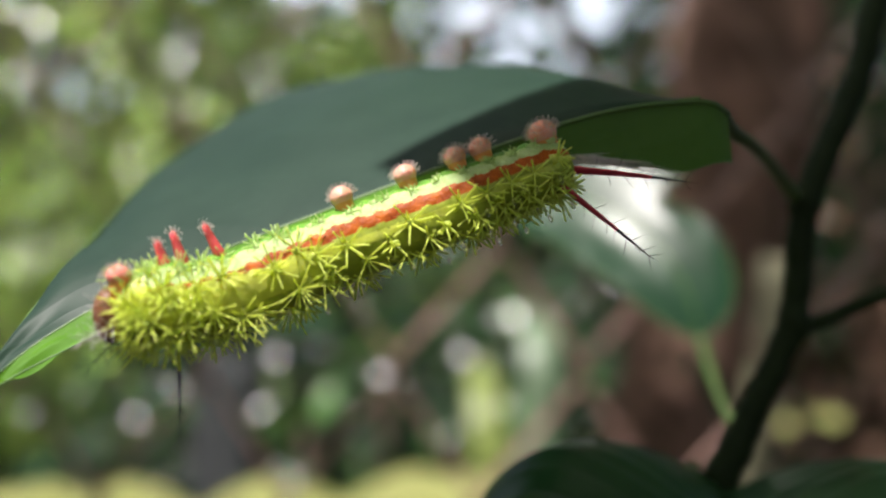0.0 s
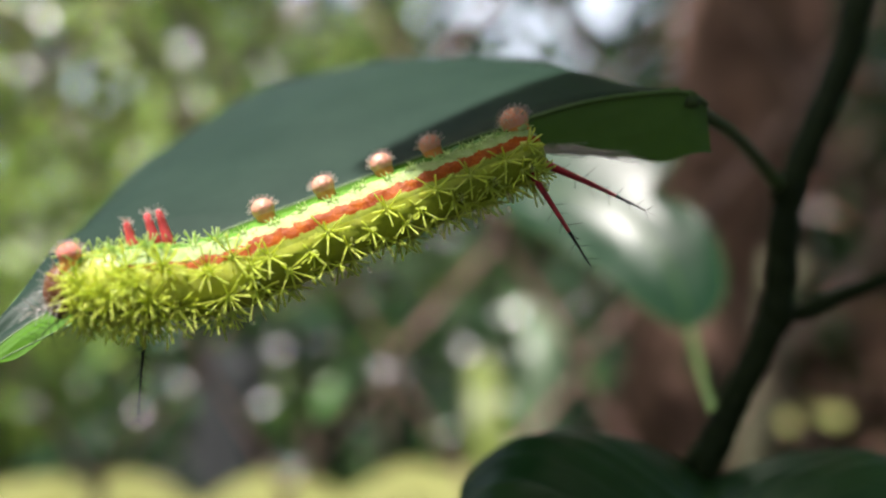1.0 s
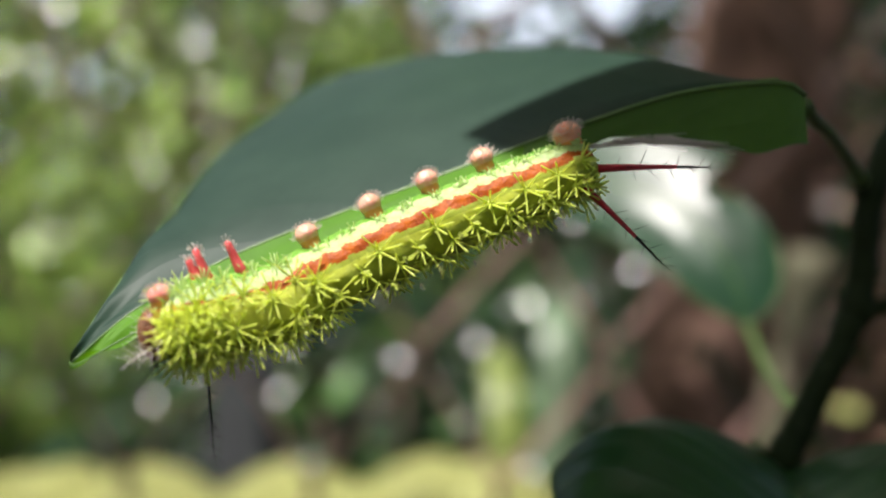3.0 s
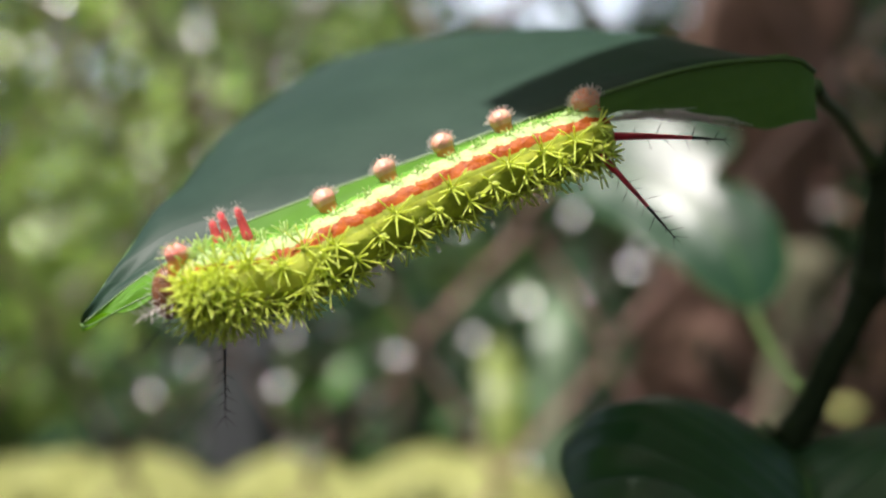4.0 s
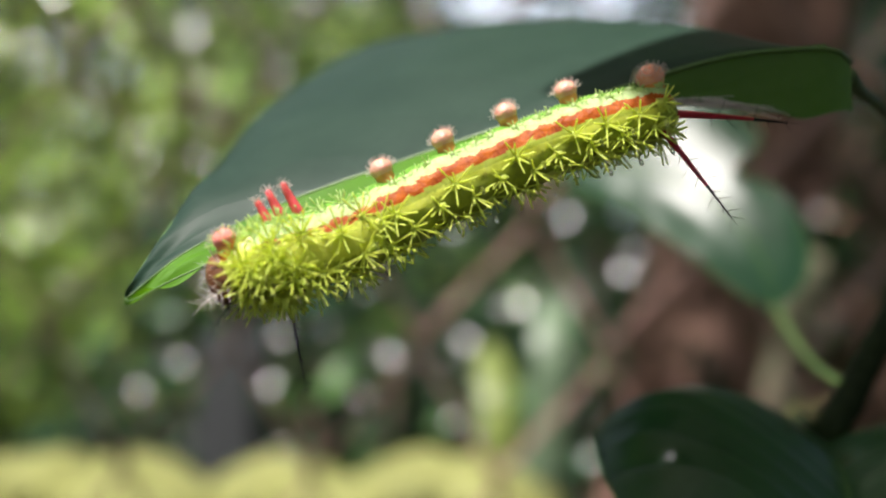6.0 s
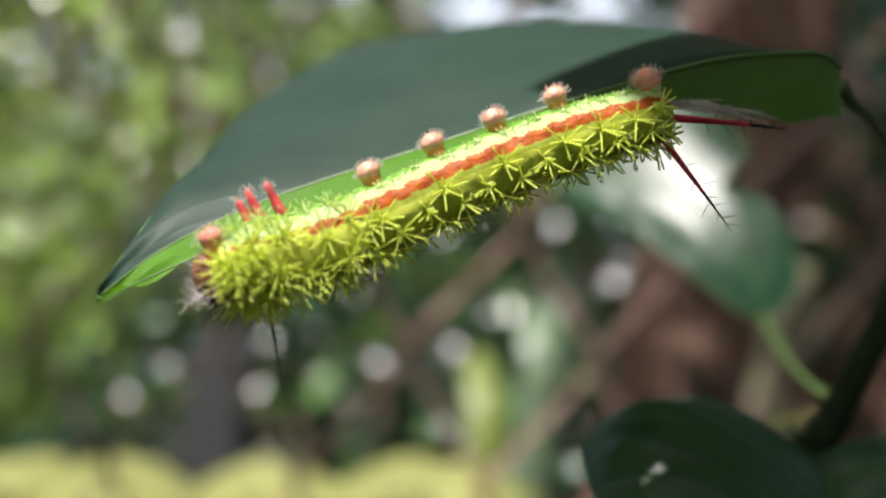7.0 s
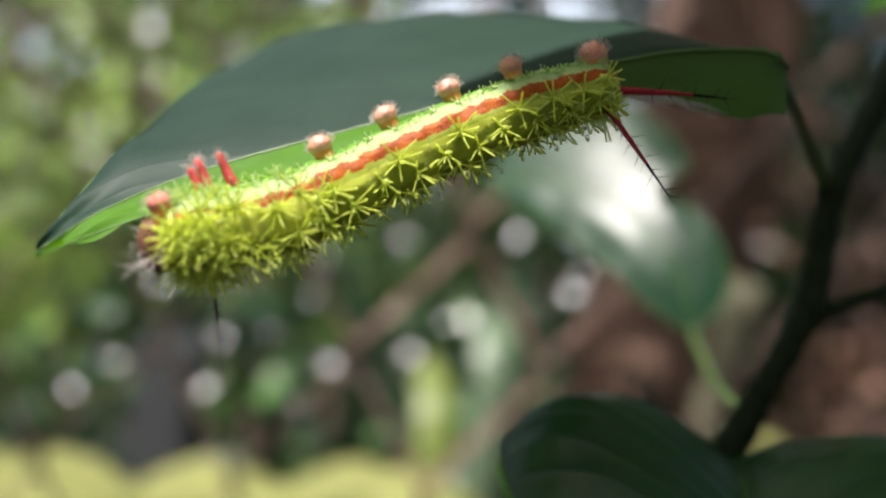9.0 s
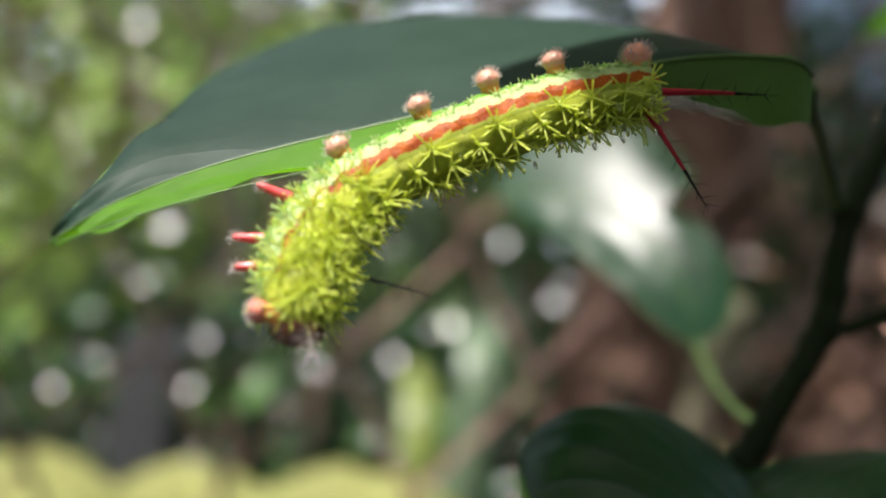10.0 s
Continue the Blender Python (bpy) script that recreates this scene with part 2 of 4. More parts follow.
bm = bmesh.new()
stem_pts = on_plant([(0, 84, -1100), (6, 88, -700), (16, 86, -300), (22, 83, -50), (26.0, 82, -25), (28.1, 82, -19.5), (29.3, 82, -16.8), (30.5, 82, -14.1),
                     (31.9, 82, -11.4), (33.6, 82, -7.0), (34.2, 82, -3.2), (34.6, 82, 2.2), (36.2, 82, 7.7), (38.5, 82, 13.1), (40.6, 82, 18.6), (41.8, 82, 24.0), (50, 84, 50), (66, 92, 110), (74, 97, 150)])
line = spline(stem_pts, 180)
tube(bm, line, [0.0024 - 0.0010 * min(1.0, i / 60) - 0.0003 * max(0.0, i / 170 - 0.55) + 0.00006 * math.sin(i * 0.9) for i in range(181)], 14)
stem = part("stem", bm, M_STEM, plant)
bm = bmesh.new()
line = spline(on_plant([(33.6, 82, -7.6), (36.5, 82, -7.0), (39.5, 82, -5.6), (43.5, 82.5, -4.2), (50, 84, -2), (70, 88, 6)]), 24)
tube(bm, line, [0.00085 - 0.0002 * i / 24 for i in range(25)], 10)
part("side_twig", bm, M_STEM, plant)
for at, r in (((34.8, 82, 4.4), 0.0016), ((33.8, 82, -7.0), 0.0017)):
    bm = bmesh.new()
    bmesh.ops.create_icosphere(bm, subdivisions=2, radius=r, matrix=Matrix.Translation(mm(*at) - P0) @ Matrix.Diagonal((1, 1, 1.5, 1)))
    part("node", bm, M_STEM, plant)


def petiole(points, r):
    bm = bmesh.new()
    tube(bm, spline(on_plant(points), 16), [r * (1.15 - 0.3 * math.sin(math.pi * i / 16)) for i in range(17)], 8)
    return part("petiole", bm, M_PETIOLE, plant)


def rib_and_margin(leaf, along, sides, r, margin_r):
    bm = bmesh.new()
    tube(bm, [along(i / 40) - Vector((0, 0, r * 0.3)) for i in range(41)], [r * (0.25 + 0.75 * i / 40) for i in range(41)], 8)
    part("midrib", bm, M_RIB, leaf)
    for s in sides:
        bm = bmesh.new()
        tube(bm, [along(i / 60) + s(i / 60, 1.0) for i in range(61)], margin_r, 6)
        part("margin", bm, M_MARGIN, leaf)


# the leaf under the caterpillar, folded along its midrib
rib_line = spline(on_plant([(-28.7, 52.0, -8.8), (-26.0, 56.3, -5.6), (-20.3, 59.8, -2.0), (-9.3, 61.4, 2.5), (3.3, 61.4, 7.2), (12.1, 61.4, 10.0), (21.0, 61.6, 11.0)]), 80)


def main_rib(u):
    k = min(u * 80, 79.999)
    dip = max(0.0, u - 0.95) ** 2 * 1.0
    return rib_line[int(k)].lerp(rib_line[int(k) + 1], k - int(k)) + Vector((0, 0.45, -0.38)) * dip


# the far margin of the upper half, tip to base
FAR_EDGE = spline(on_plant([(-28.7, 52.0, -8.8), (-28.9, 54.2, -7.6), (-28.7, 56.3, -6.0), (-28.2, 59.8, -3.4), (-27.4, 65.0, 0.3), (-26.9, 76.0, 5.7), (-24.3, 88.0, 12.3), (-17.6, 95.0, 17.4), (-8.2, 99.0, 20.6), (1.4, 96.0, 20.5), (8.8, 87.0, 17.6), (12.7, 71.0, 12.1), (18.6, 61.6, 11.0)]), 110)


def on_line(line, u):
    k = min(max(u, 0.0) * (len(line) - 1), len(line) - 1.001)
    return line[int(k)].lerp(line[int(k) + 1], k - int(k))


def upper_half(u, v):
    w = on_line(FAR_EDGE, u / 0.95 * 0.9167 if u < 0.95 else 0.9167 + (u - 0.95) / 0.05 * 0.0833) - main_rib(u)
    w *= 1 - 0.02 * math.exp(-((u - 0.36) / 0.012) ** 2)
    return w * v + Vector((0, -0.3, 0.9)) * w.length * (0.05 * math.sin(math.pi * v) + 0.004 * math.sin(u * 34 + v * 4) * v * (1 - u))


def lower_half(u, v):
    # rolled out and down towards the tip, tucked under by the caterpillar's tail, hanging broad and blunt by the stalk
    k = min(1.0, max(0.0, (u - 0.56) / 0.16))
    k = k * k * (3 - 2 * k)
    out = Vector((0.0, -0.76, -0.65)).lerp(Vector((0.12, 0.10, -0.98)), k).normalized()
    w = 0.0042 * math.sin(math.pi * min(1, u * 1.02)) ** 0.6 * (1 - k) + k * (0.0016 + 0.0036 * min(1.0, max(0.0, (u - 0.68) / 0.24)) ** 1.2)
    if u > 0.9:
        w *= 1 - 0.30 * ((u - 0.9) / 0.1) ** 2
    return out * w * v + Vector((0, 0, -1)) * w * 0.06 * math.sin(math.pi * v)


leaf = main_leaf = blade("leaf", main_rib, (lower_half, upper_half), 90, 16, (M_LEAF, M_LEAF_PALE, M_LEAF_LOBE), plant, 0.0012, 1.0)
leaf["label"] = "dark waxy leaf folded along its midrib, bearing the caterpillar"
rib_and_margin(leaf, main_rib, (lower_half, upper_half), 0.00022, 0.00006)
main_petiole = petiole([(20.5, 63.0, 9.8), (22.6, 66.5, 9.2), (25.4, 70.5, 8.8), (28.4, 75, 8.0), (31.5, 79, 6.4), (34.2, 82, 4.6)], 0.0006)

# fine pale rods along the turned margin, for the streaky sheen of its silvery crease
streak_rng = random.Random(12)
bm = bmesh.new()
for k in range(56):
    u = streak_rng.uniform(0.69, 0.82)
    p = main_rib(u) + lower_half(u, streak_rng.uniform(0.75, 1.0))
    q = main_rib(u + 0.08) + lower_half(u + 0.08, 1.0) - p + Vector([streak_rng.gauss(0, 0.0003) for _ in range(3)])
    rod(bm, p - Vector((0, 0.0001, 0.0002)), q, streak_rng.uniform(0.0025, 0.0055), 0.00006, 0.00003, 4)
tagged(part("crease_sheen_streaks", bm, M_BRISTLE, leaf, "fine pale streaks for the sheen on the leaf's crease"), kind="stuff")

# a leaf low on the stem
low_line = spline(on_plant([(26.3, 79, -22.6), (24.6, 72, -23.4), (23, 64, -30), (22, 58, -40)]), 40)


def low_rib(u):
    k = min(u * 40, 39.999)
    return low_line[int(k)].lerp(low_line[int(k) + 1], k - int(k))


def low_left(u, v):
    w = 0.0242 * math.sin(math.pi * min(1, (u * 0.9 + 0.10) ** 0.75)) ** 0.7
    return Vector((-0.93, 0.05, 0.62)) * w * v + Vector((0.1, 0, -1)) * w * 0.55 * v ** 3


def low_right(u, v):
    w = 0.0225 * math.sin(math.pi * min(1, (u * 0.9 + 0.10) ** 0.75)) ** 0.7
    return Vector((0.95, 0.05, 0.45)) * w * v + Vector((-0.1, 0, -1)) * w * 0.4 * v ** 3


leaf = low_leaf = blade("leaf", low_rib, (low_left, low_right), 50, 14, M_LEAF_DARK, plant, 0.0012, 5.0)
leaf["label"] = "dark glossy leaf low on the stem"
rib_and_margin(leaf, low_rib, (low_left, low_right), 0.0004, 0.0001)

# the leaf behind, that mirrors the sun
back_line = spline(on_plant([(38.1, 125.8, -13.4), (37.1, 127.7, -7.5), (34.4, 131.5, -0.8), (29.6, 136.8, 4.6), (23.3, 142.6, 8.1), (16.3, 148.0, 9.4), (8.2, 152.6, 7.7)]), 60)
BACK_FAR = spline(on_plant([(38.1, 125.8, -13.4), (41.9, 126.1, -10.0), (43.7, 127.6, -5.0), (42.6, 130.7, 1.4), (39.1, 134.4, 6.2), (35.1, 136.9, 8.1), (39.8, 139.6, 13.6), (37.2, 145.3, 19.6), (30.9, 152.1, 24.3), (22.5, 156.7, 24.5), (14.2, 156.9, 18.9), (8.2, 152.6, 7.7)]), 90)
BACK_NEAR = spline(on_plant([(38.1, 125.8, -13.4), (35.0, 126.8, -12.1), (31.3, 128.7, -9.5), (26.9, 132.2, -5.6), (22.3, 136.6, -1.9), (17.5, 141.7, 1.5), (12.3, 147.3, 4.5), (8.2, 152.6, 7.7)]), 60)


def back_rib(u):
    return on_line(back_line, u)


def back_left(u, v):
    w = on_line(BACK_NEAR, u) - back_rib(u)
    return w * v + Vector((-0.32, -0.58, 0.75)) * w.length * 0.05 * math.sin(math.pi * v)


def back_right(u, v):
    w = on_line(BACK_FAR, u) - back_rib(u)
    return w * v + Vector((-0.32, -0.58, 0.75)) * w.length * 0.04 * math.sin(math.pi * v)


leaf = blade("leaf", back_rib, (back_left, back_right), 50, 12, M_LEAF_GLOSS, plant, 0.0010, 9.0)
leaf["label"] = "glossy green leaf reflecting the sun"
rib_and_margin(leaf, back_rib, (back_left, back_right), 0.0004, 0.0001)
petiole([(29.0, 82.2, -17.8), (31.0, 92, -18.4), (34.5, 108, -17.2), (38.1, 125.8, -13.4)], 0.0006)

# an unseen leaf added above, by the stem, to shade the low one
over_line = spline(on_plant([(18, 53, 147), (8, 46, 154), (-8, 33, 158), (-28, 24, 157), (-49, 20, 152)]), 30)


def over_rib(u):
    k = min(u * 30, 29.999)
    return over_line[int(k)].lerp(over_line[int(k) + 1], k - int(k))


def over_front(u, v):
    return Vector((-0.3, 0.95, 0.1)) * (0.016 - 0.013 * u) * math.sin(math.pi * min(1, (u * 0.84 + 0.16) ** 0.7)) ** 0.5 * v


def over_back(u, v):
    return Vector((0.3, -0.95, 0.1)) * 0.026 * math.sin(math.pi * min(1, (u * 0.84 + 0.16) ** 0.7)) ** 0.2 * v


leaf = blade("leaf", over_rib, (over_front, over_back), 30, 8, M_LEAF_DARK, plant, 0.002, 13.0)
leaf["label"] = "unseen broad dark leaf added high on the stem for its shade"
rib_and_margin(leaf, over_rib, (over_front, over_back), 0.0004, 0.0001)
petiole([(70, 94, 130), (58, 84, 141), (38, 67, 146), (18, 53, 147)], 0.0007)

# two young leaves of the plant, bright where the sun shines through
for at, d, width, length in (((100, 146, 57), Vector((-0.85, 0.2, -0.35)), 0.010, 0.030), ((8.6, 90, -32), Vector((-0.5, -0.1, 0.85)), 0.0024, 0.0062)):
    start, step = mm(*at) - P0, d.normalized() * length

    def y_rib(u, start=start, step=step):
        return start + step * u

    def y_l(u, v, width=width):
        return Vector((-0.3, -0.85, 0.35)) * width * math.sin(math.pi * min(1, u * 0.97 + 0.02)) ** 0.7 * v

    def y_r(u, v, width=width):
        return Vector((0.3, 0.85, 0.2)) * width * math.sin(math.pi * min(1, u * 0.97 + 0.02)) ** 0.7 * v

    blade("leaf", y_rib, (y_l, y_r), 16, 5, M_BRIGHT, plant, 0.0008, at[0])["label"] = "bright green young leaf"

petiole([(52, 84.5, 54), (70, 100, 58), (88, 126, 60), (100, 146, 57)], 0.0006)
petiole([(24, 82, -46), (20, 87, -44), (14, 90, -38), (8.6, 90, -32)], 0.0005)

# ---- the caterpillar ----
BASE = mm(-9, 59, 0)
worm = empty("caterpillar", BASE, "yellow-green spiny caterpillar with red stripe and orange knobs on a leaf", "caterpillar")
mmv = 0.001


def around(theta, r):
    """A place on the cross-section; 0 degrees faces the viewer's side, 90 the back."""
    a = radians(theta)
    return Vector((0, -math.cos(a) * r, math.sin(a) * r))


def bristle(bm, a, d, length):
    """A fine hair with a beaded tip."""
    d = d.normalized()
    L, r = length * mmv, 0.012 * mmv
    tube(bm, [a, a + d * L * 0.86, a + d * L * 0.94, a + d * L], [r, r * 0.8, r * 2.1, r * 0.8], 4)


def star(bm, at, out, count, length, spread, rng, slot=0, r=0.098):
    """A tuft of blunt spines that radiate from a wart."""
    out = out.normalized()
    side = out.orthogonal().normalized()
    up = out.cross(side)
    for i in range(count):
        a = 2 * math.pi * (i * 0.618 + rng.uniform(-0.04, 0.04))
        tilt = radians(spread) * math.sqrt((i + 0.3) / count)
        d = out * math.cos(tilt) + (side * math.cos(a) + up * math.sin(a)) * math.sin(tilt)
        L = length * rng.uniform(0.75, 1.12) * mmv
        base = at - out * 0.1 * mmv
        tube(bm, [base, base + d * L * 0.6, base + d * L * 0.9, base + d * L], [r * mmv, r * 0.75 * mmv, r * 0.9 * mmv, r * 0.3 * mmv], 6, slot)
    tube(bm, [at - out * 0.5 * mmv, at, at + out * 0.12 * mmv], [0.42 * mmv, 0.26 * mmv, 0.1 * mmv], 7, slot)


SEGMENTS = [  # name of what it carries, half length, radius, tufts rich or not
    ("tail", 3.0, 2.05, 0), ("plain", 3.5, 2.22, 0), ("knob", 3.7, 2.32, 0), ("knob", 3.7, 2.38, 0), ("knob", 3.7, 2.4, 0), ("knob", 4.0, 2.45, 0),
    ("plain", 4.0, 2.52, 1), ("peg", 3.2, 2.55, 1), ("peg", 2.1, 2.55, 1), ("peg", 2.0, 2.4, 1), ("head", 2.0, 2.0, 1)]


def skin(i, half, radius):
    """One ring of the body, with its cream, red and yellow bands."""
    rng = random.Random(40 + i)
    bm = bmesh.new()
    nx, na = 44, 128
    rings = []
    for a in range(nx + 1):
        x = (2 * a / nx - 1)
        e = (1 - 0.14 * x * x) * max(0.0, 1 - abs(x) ** (4 if (i == 0 and x > 0) or (i == 10 and x < 0) else 14)) ** 0.5
        ring = []
        for b in range(na):
            th = b * 360 / na - 90
            r = radius * (0.12 + 0.88 * e)
            r *= 1 + 0.035 * noise.noise(Vector((x * 3 + i * 7, math.cos(radians(th)) * 3, math.sin(radians(th)) * 3)))
            if 45 < th < 105:
                r *= 1 + 0.03 * math.cos(half * x * 2.9) * math.sin(radians((th - 45) * 3))
            p = around(th, r * mmv)
            p.y *= 0.92
            p.x = x * half * mmv
            ring.append(bm.verts.new(p))
        rings.append(ring)
    for a in range(nx):
        for b in range(na):
            f = bm.faces.new((rings[a][b], rings[a + 1][b], rings[a + 1][(b + 1) % na], rings[a][(b + 1) % na]))
            th = (b + 0.5) * 360 / na - 90 + 2.5 * noise.noise(Vector((a * 0.8, b * 0.2, i))) + (2.4 * math.sin(half * (2 * a / nx - 1) * 3.9) if b > 0.28 * na else 0.0)
            narrow = 0 if i < 6 else 6 if i == 6 else 14
            if i >= 6 and th < -32:
                f.material_index = 0
            elif i >= 9:
                f.material_index = 3
            elif i >= 6 and th < 7 + narrow:
                f.material_index = 3
            elif 60 < th < 112:
                f.material_index = 4
            elif 33 - narrow * 0.3 < th <= 60:
                f.material_index = 1
            elif 12 + narrow * 0.8 < th <= 33 - narrow * 0.3:
                f.material_index = 2
            elif -10 < th <= 3:
                f.material_index = 3
    for ring in (rings[0][::-1], rings[-1]):
        bm.faces.new(ring)
    bmesh.ops.recalc_face_normals(bm, faces=bm.faces)
    return bm


def knob(parent, at, size, seed, big=False, cap_material=M_KNOB_TOP, label="fleshy orange knob with a pink bristly cap"):
    rng = random.Random(seed)
    bm = bmesh.new()
    s = size * mmv
    d = Vector((0, -0.12, 1)).normalized()
    tube(bm, [at - d * 0.6 * s, at, at + d * 0.5 * s, at + d * 0.75 * s], [0.7 * s, 0.62 * s, 0.66 * s, 0.74 * s], 14, 0)
    c = at + d * 0.78 * s
    cap = bmesh.ops.create_icosphere(bm, subdivisions=2, radius=0.82 * s, matrix=Matrix.Translation(c) @ Matrix.Diagonal((0.98, 0.98, 0.86, 1)))
    faces = {f for v in cap["verts"] for f in v.link_faces}
    for f in faces:
        f.material_index = 1
    k = part("knob", bm, [M_KNOB, cap_material], parent, label)
    bm = bmesh.new()
    for j in range(320 if big else 200):
        z = rng.uniform(-0.1, 1)
        a = rng.uniform(0, 2 * math.pi)
        q = Vector((math.cos(a) * math.sqrt(1 - z * z), math.sin(a) * math.sqrt(1 - z * z), z))
        bristle(bm, c + Vector((q.x * 0.8, q.y * 0.8, q.z * 0.6)) * s, q + Vector((rng.gauss(0, 0.3), rng.gauss(0, 0.3), 0.25)), rng.uniform(0.12, 0.45))
    tagged(part("bristles", bm, M_BRISTLE, parent, "fine white bristles"), kind="stuff")
    return k


def peg(parent, at, lean, seed, height=1.7):
    rng = random.Random(seed)
    d = Vector((lean, -0.1, 1)).normalized()
    bm = bmesh.new()
    h = height * mmv
    tube(bm, [at - d * 0.5 * mmv, at + d * 0.2 * h, at + d * 0.7 * h, at + d * 0.92 * h, at + d * h], [0.5 * mmv, 0.36 * mmv, 0.26 * mmv, 0.22 * mmv, 0.08 * mmv], 10, 0)
    part("peg", bm, M_PEG, parent, "bright red fleshy peg")
    bm = bmesh.new()
    for j in range(70):
        q = Vector((rng.uniform(-1, 1), rng.uniform(-1, 1), rng.uniform(0, 1.2))).normalized()
        bristle(bm, at + d * h * rng.uniform(0.6, 0.98), q, rng.uniform(0.3, 0.7))
    tagged(part("bristles", bm, M_BRISTLE, parent, "fine white bristles"), kind="stuff")


def spike(parent, at, d, length, r, red, seed, barbs=16, cut=0.7, pale=False):
    """A long barbed spike, red with a black tip or dark all over; its origin lies at its root."""
    rng = random.Random(seed)
    d = d.normalized()
    o = d.orthogonal().normalized()
    bend = Vector((0, 0, -1))
    bm = bmesh.new()
    pts = [(d * (k / 12) + bend * 0.05 * (k / 12) ** 2) * length * mmv for k in range(13)]
    tube(bm, pts, [r * (1 - 0.86 * k / 12) * mmv for k in range(13)], 8, 0)
    for f in bm.faces:
        if f.calc_center_median().length > length * mmv * cut:
            f.material_index = 1
    body = part("spike", bm, [M_SPIKE if red else M_SPINE, M_BRISTLE if pale else M_BLACK], parent, "long red spike with a black tip" if red else "short pale feathery spike" if pale else "long dark barbed spike")
    bm = bmesh.new()
    for k in range(barbs):
        f = 0.3 + 0.68 * k / barbs
        p = (d * f + bend * 0.05 * f * f) * length * mmv
        a = k * 2.4
        q = o * math.cos(a) + d.cross(o) * math.sin(a) + d * 0.5
        rod(bm, p, q, rng.uniform(0.9, 1.6) * (1.25 - 0.5 * f) * mmv, 0.036 * mmv, 0.014 * mmv, 4)
    for a in (0.5, 2.6, 4.4):
        rod(bm, pts[-1], d * 0.8 + (o * math.cos(a) + d.cross(o) * math.sin(a)) * 0.8, 1.1 * mmv, 0.032 * mmv, 0.012 * mmv, 4)
    fringe = tagged(part("barb_fringe", bm, M_BRISTLE if pale else M_BLACK, parent, "thin pale barbs" if pale else "thin black barbs"), kind="stuff")
    body.matrix_basis = fringe.matrix_basis = Matrix.Translation(at)
    return body, fringe


def dew(parent, at, r):
    bm = bmesh.new()
    bmesh.ops.create_icosphere(bm, subdivisions=2, radius=r * mmv, matrix=Matrix.Translation(at) @ Matrix.Diagonal((0.8, 0.8, 1.5, 1)))
    return part("dew_drop", bm, M_DEW, parent, "clear drop of water")


M_DEW = bpy.data.materials.new("water_drop")
M_DEW.use_nodes = True
_p = M_DEW.node_tree.nodes["Principled BSDF"]
_p.inputs["Transmission Weight"].default_value, _p.inputs["Roughness"].default_value, _p.inputs["IOR"].default_value = 1.0, 0.04, 1.33

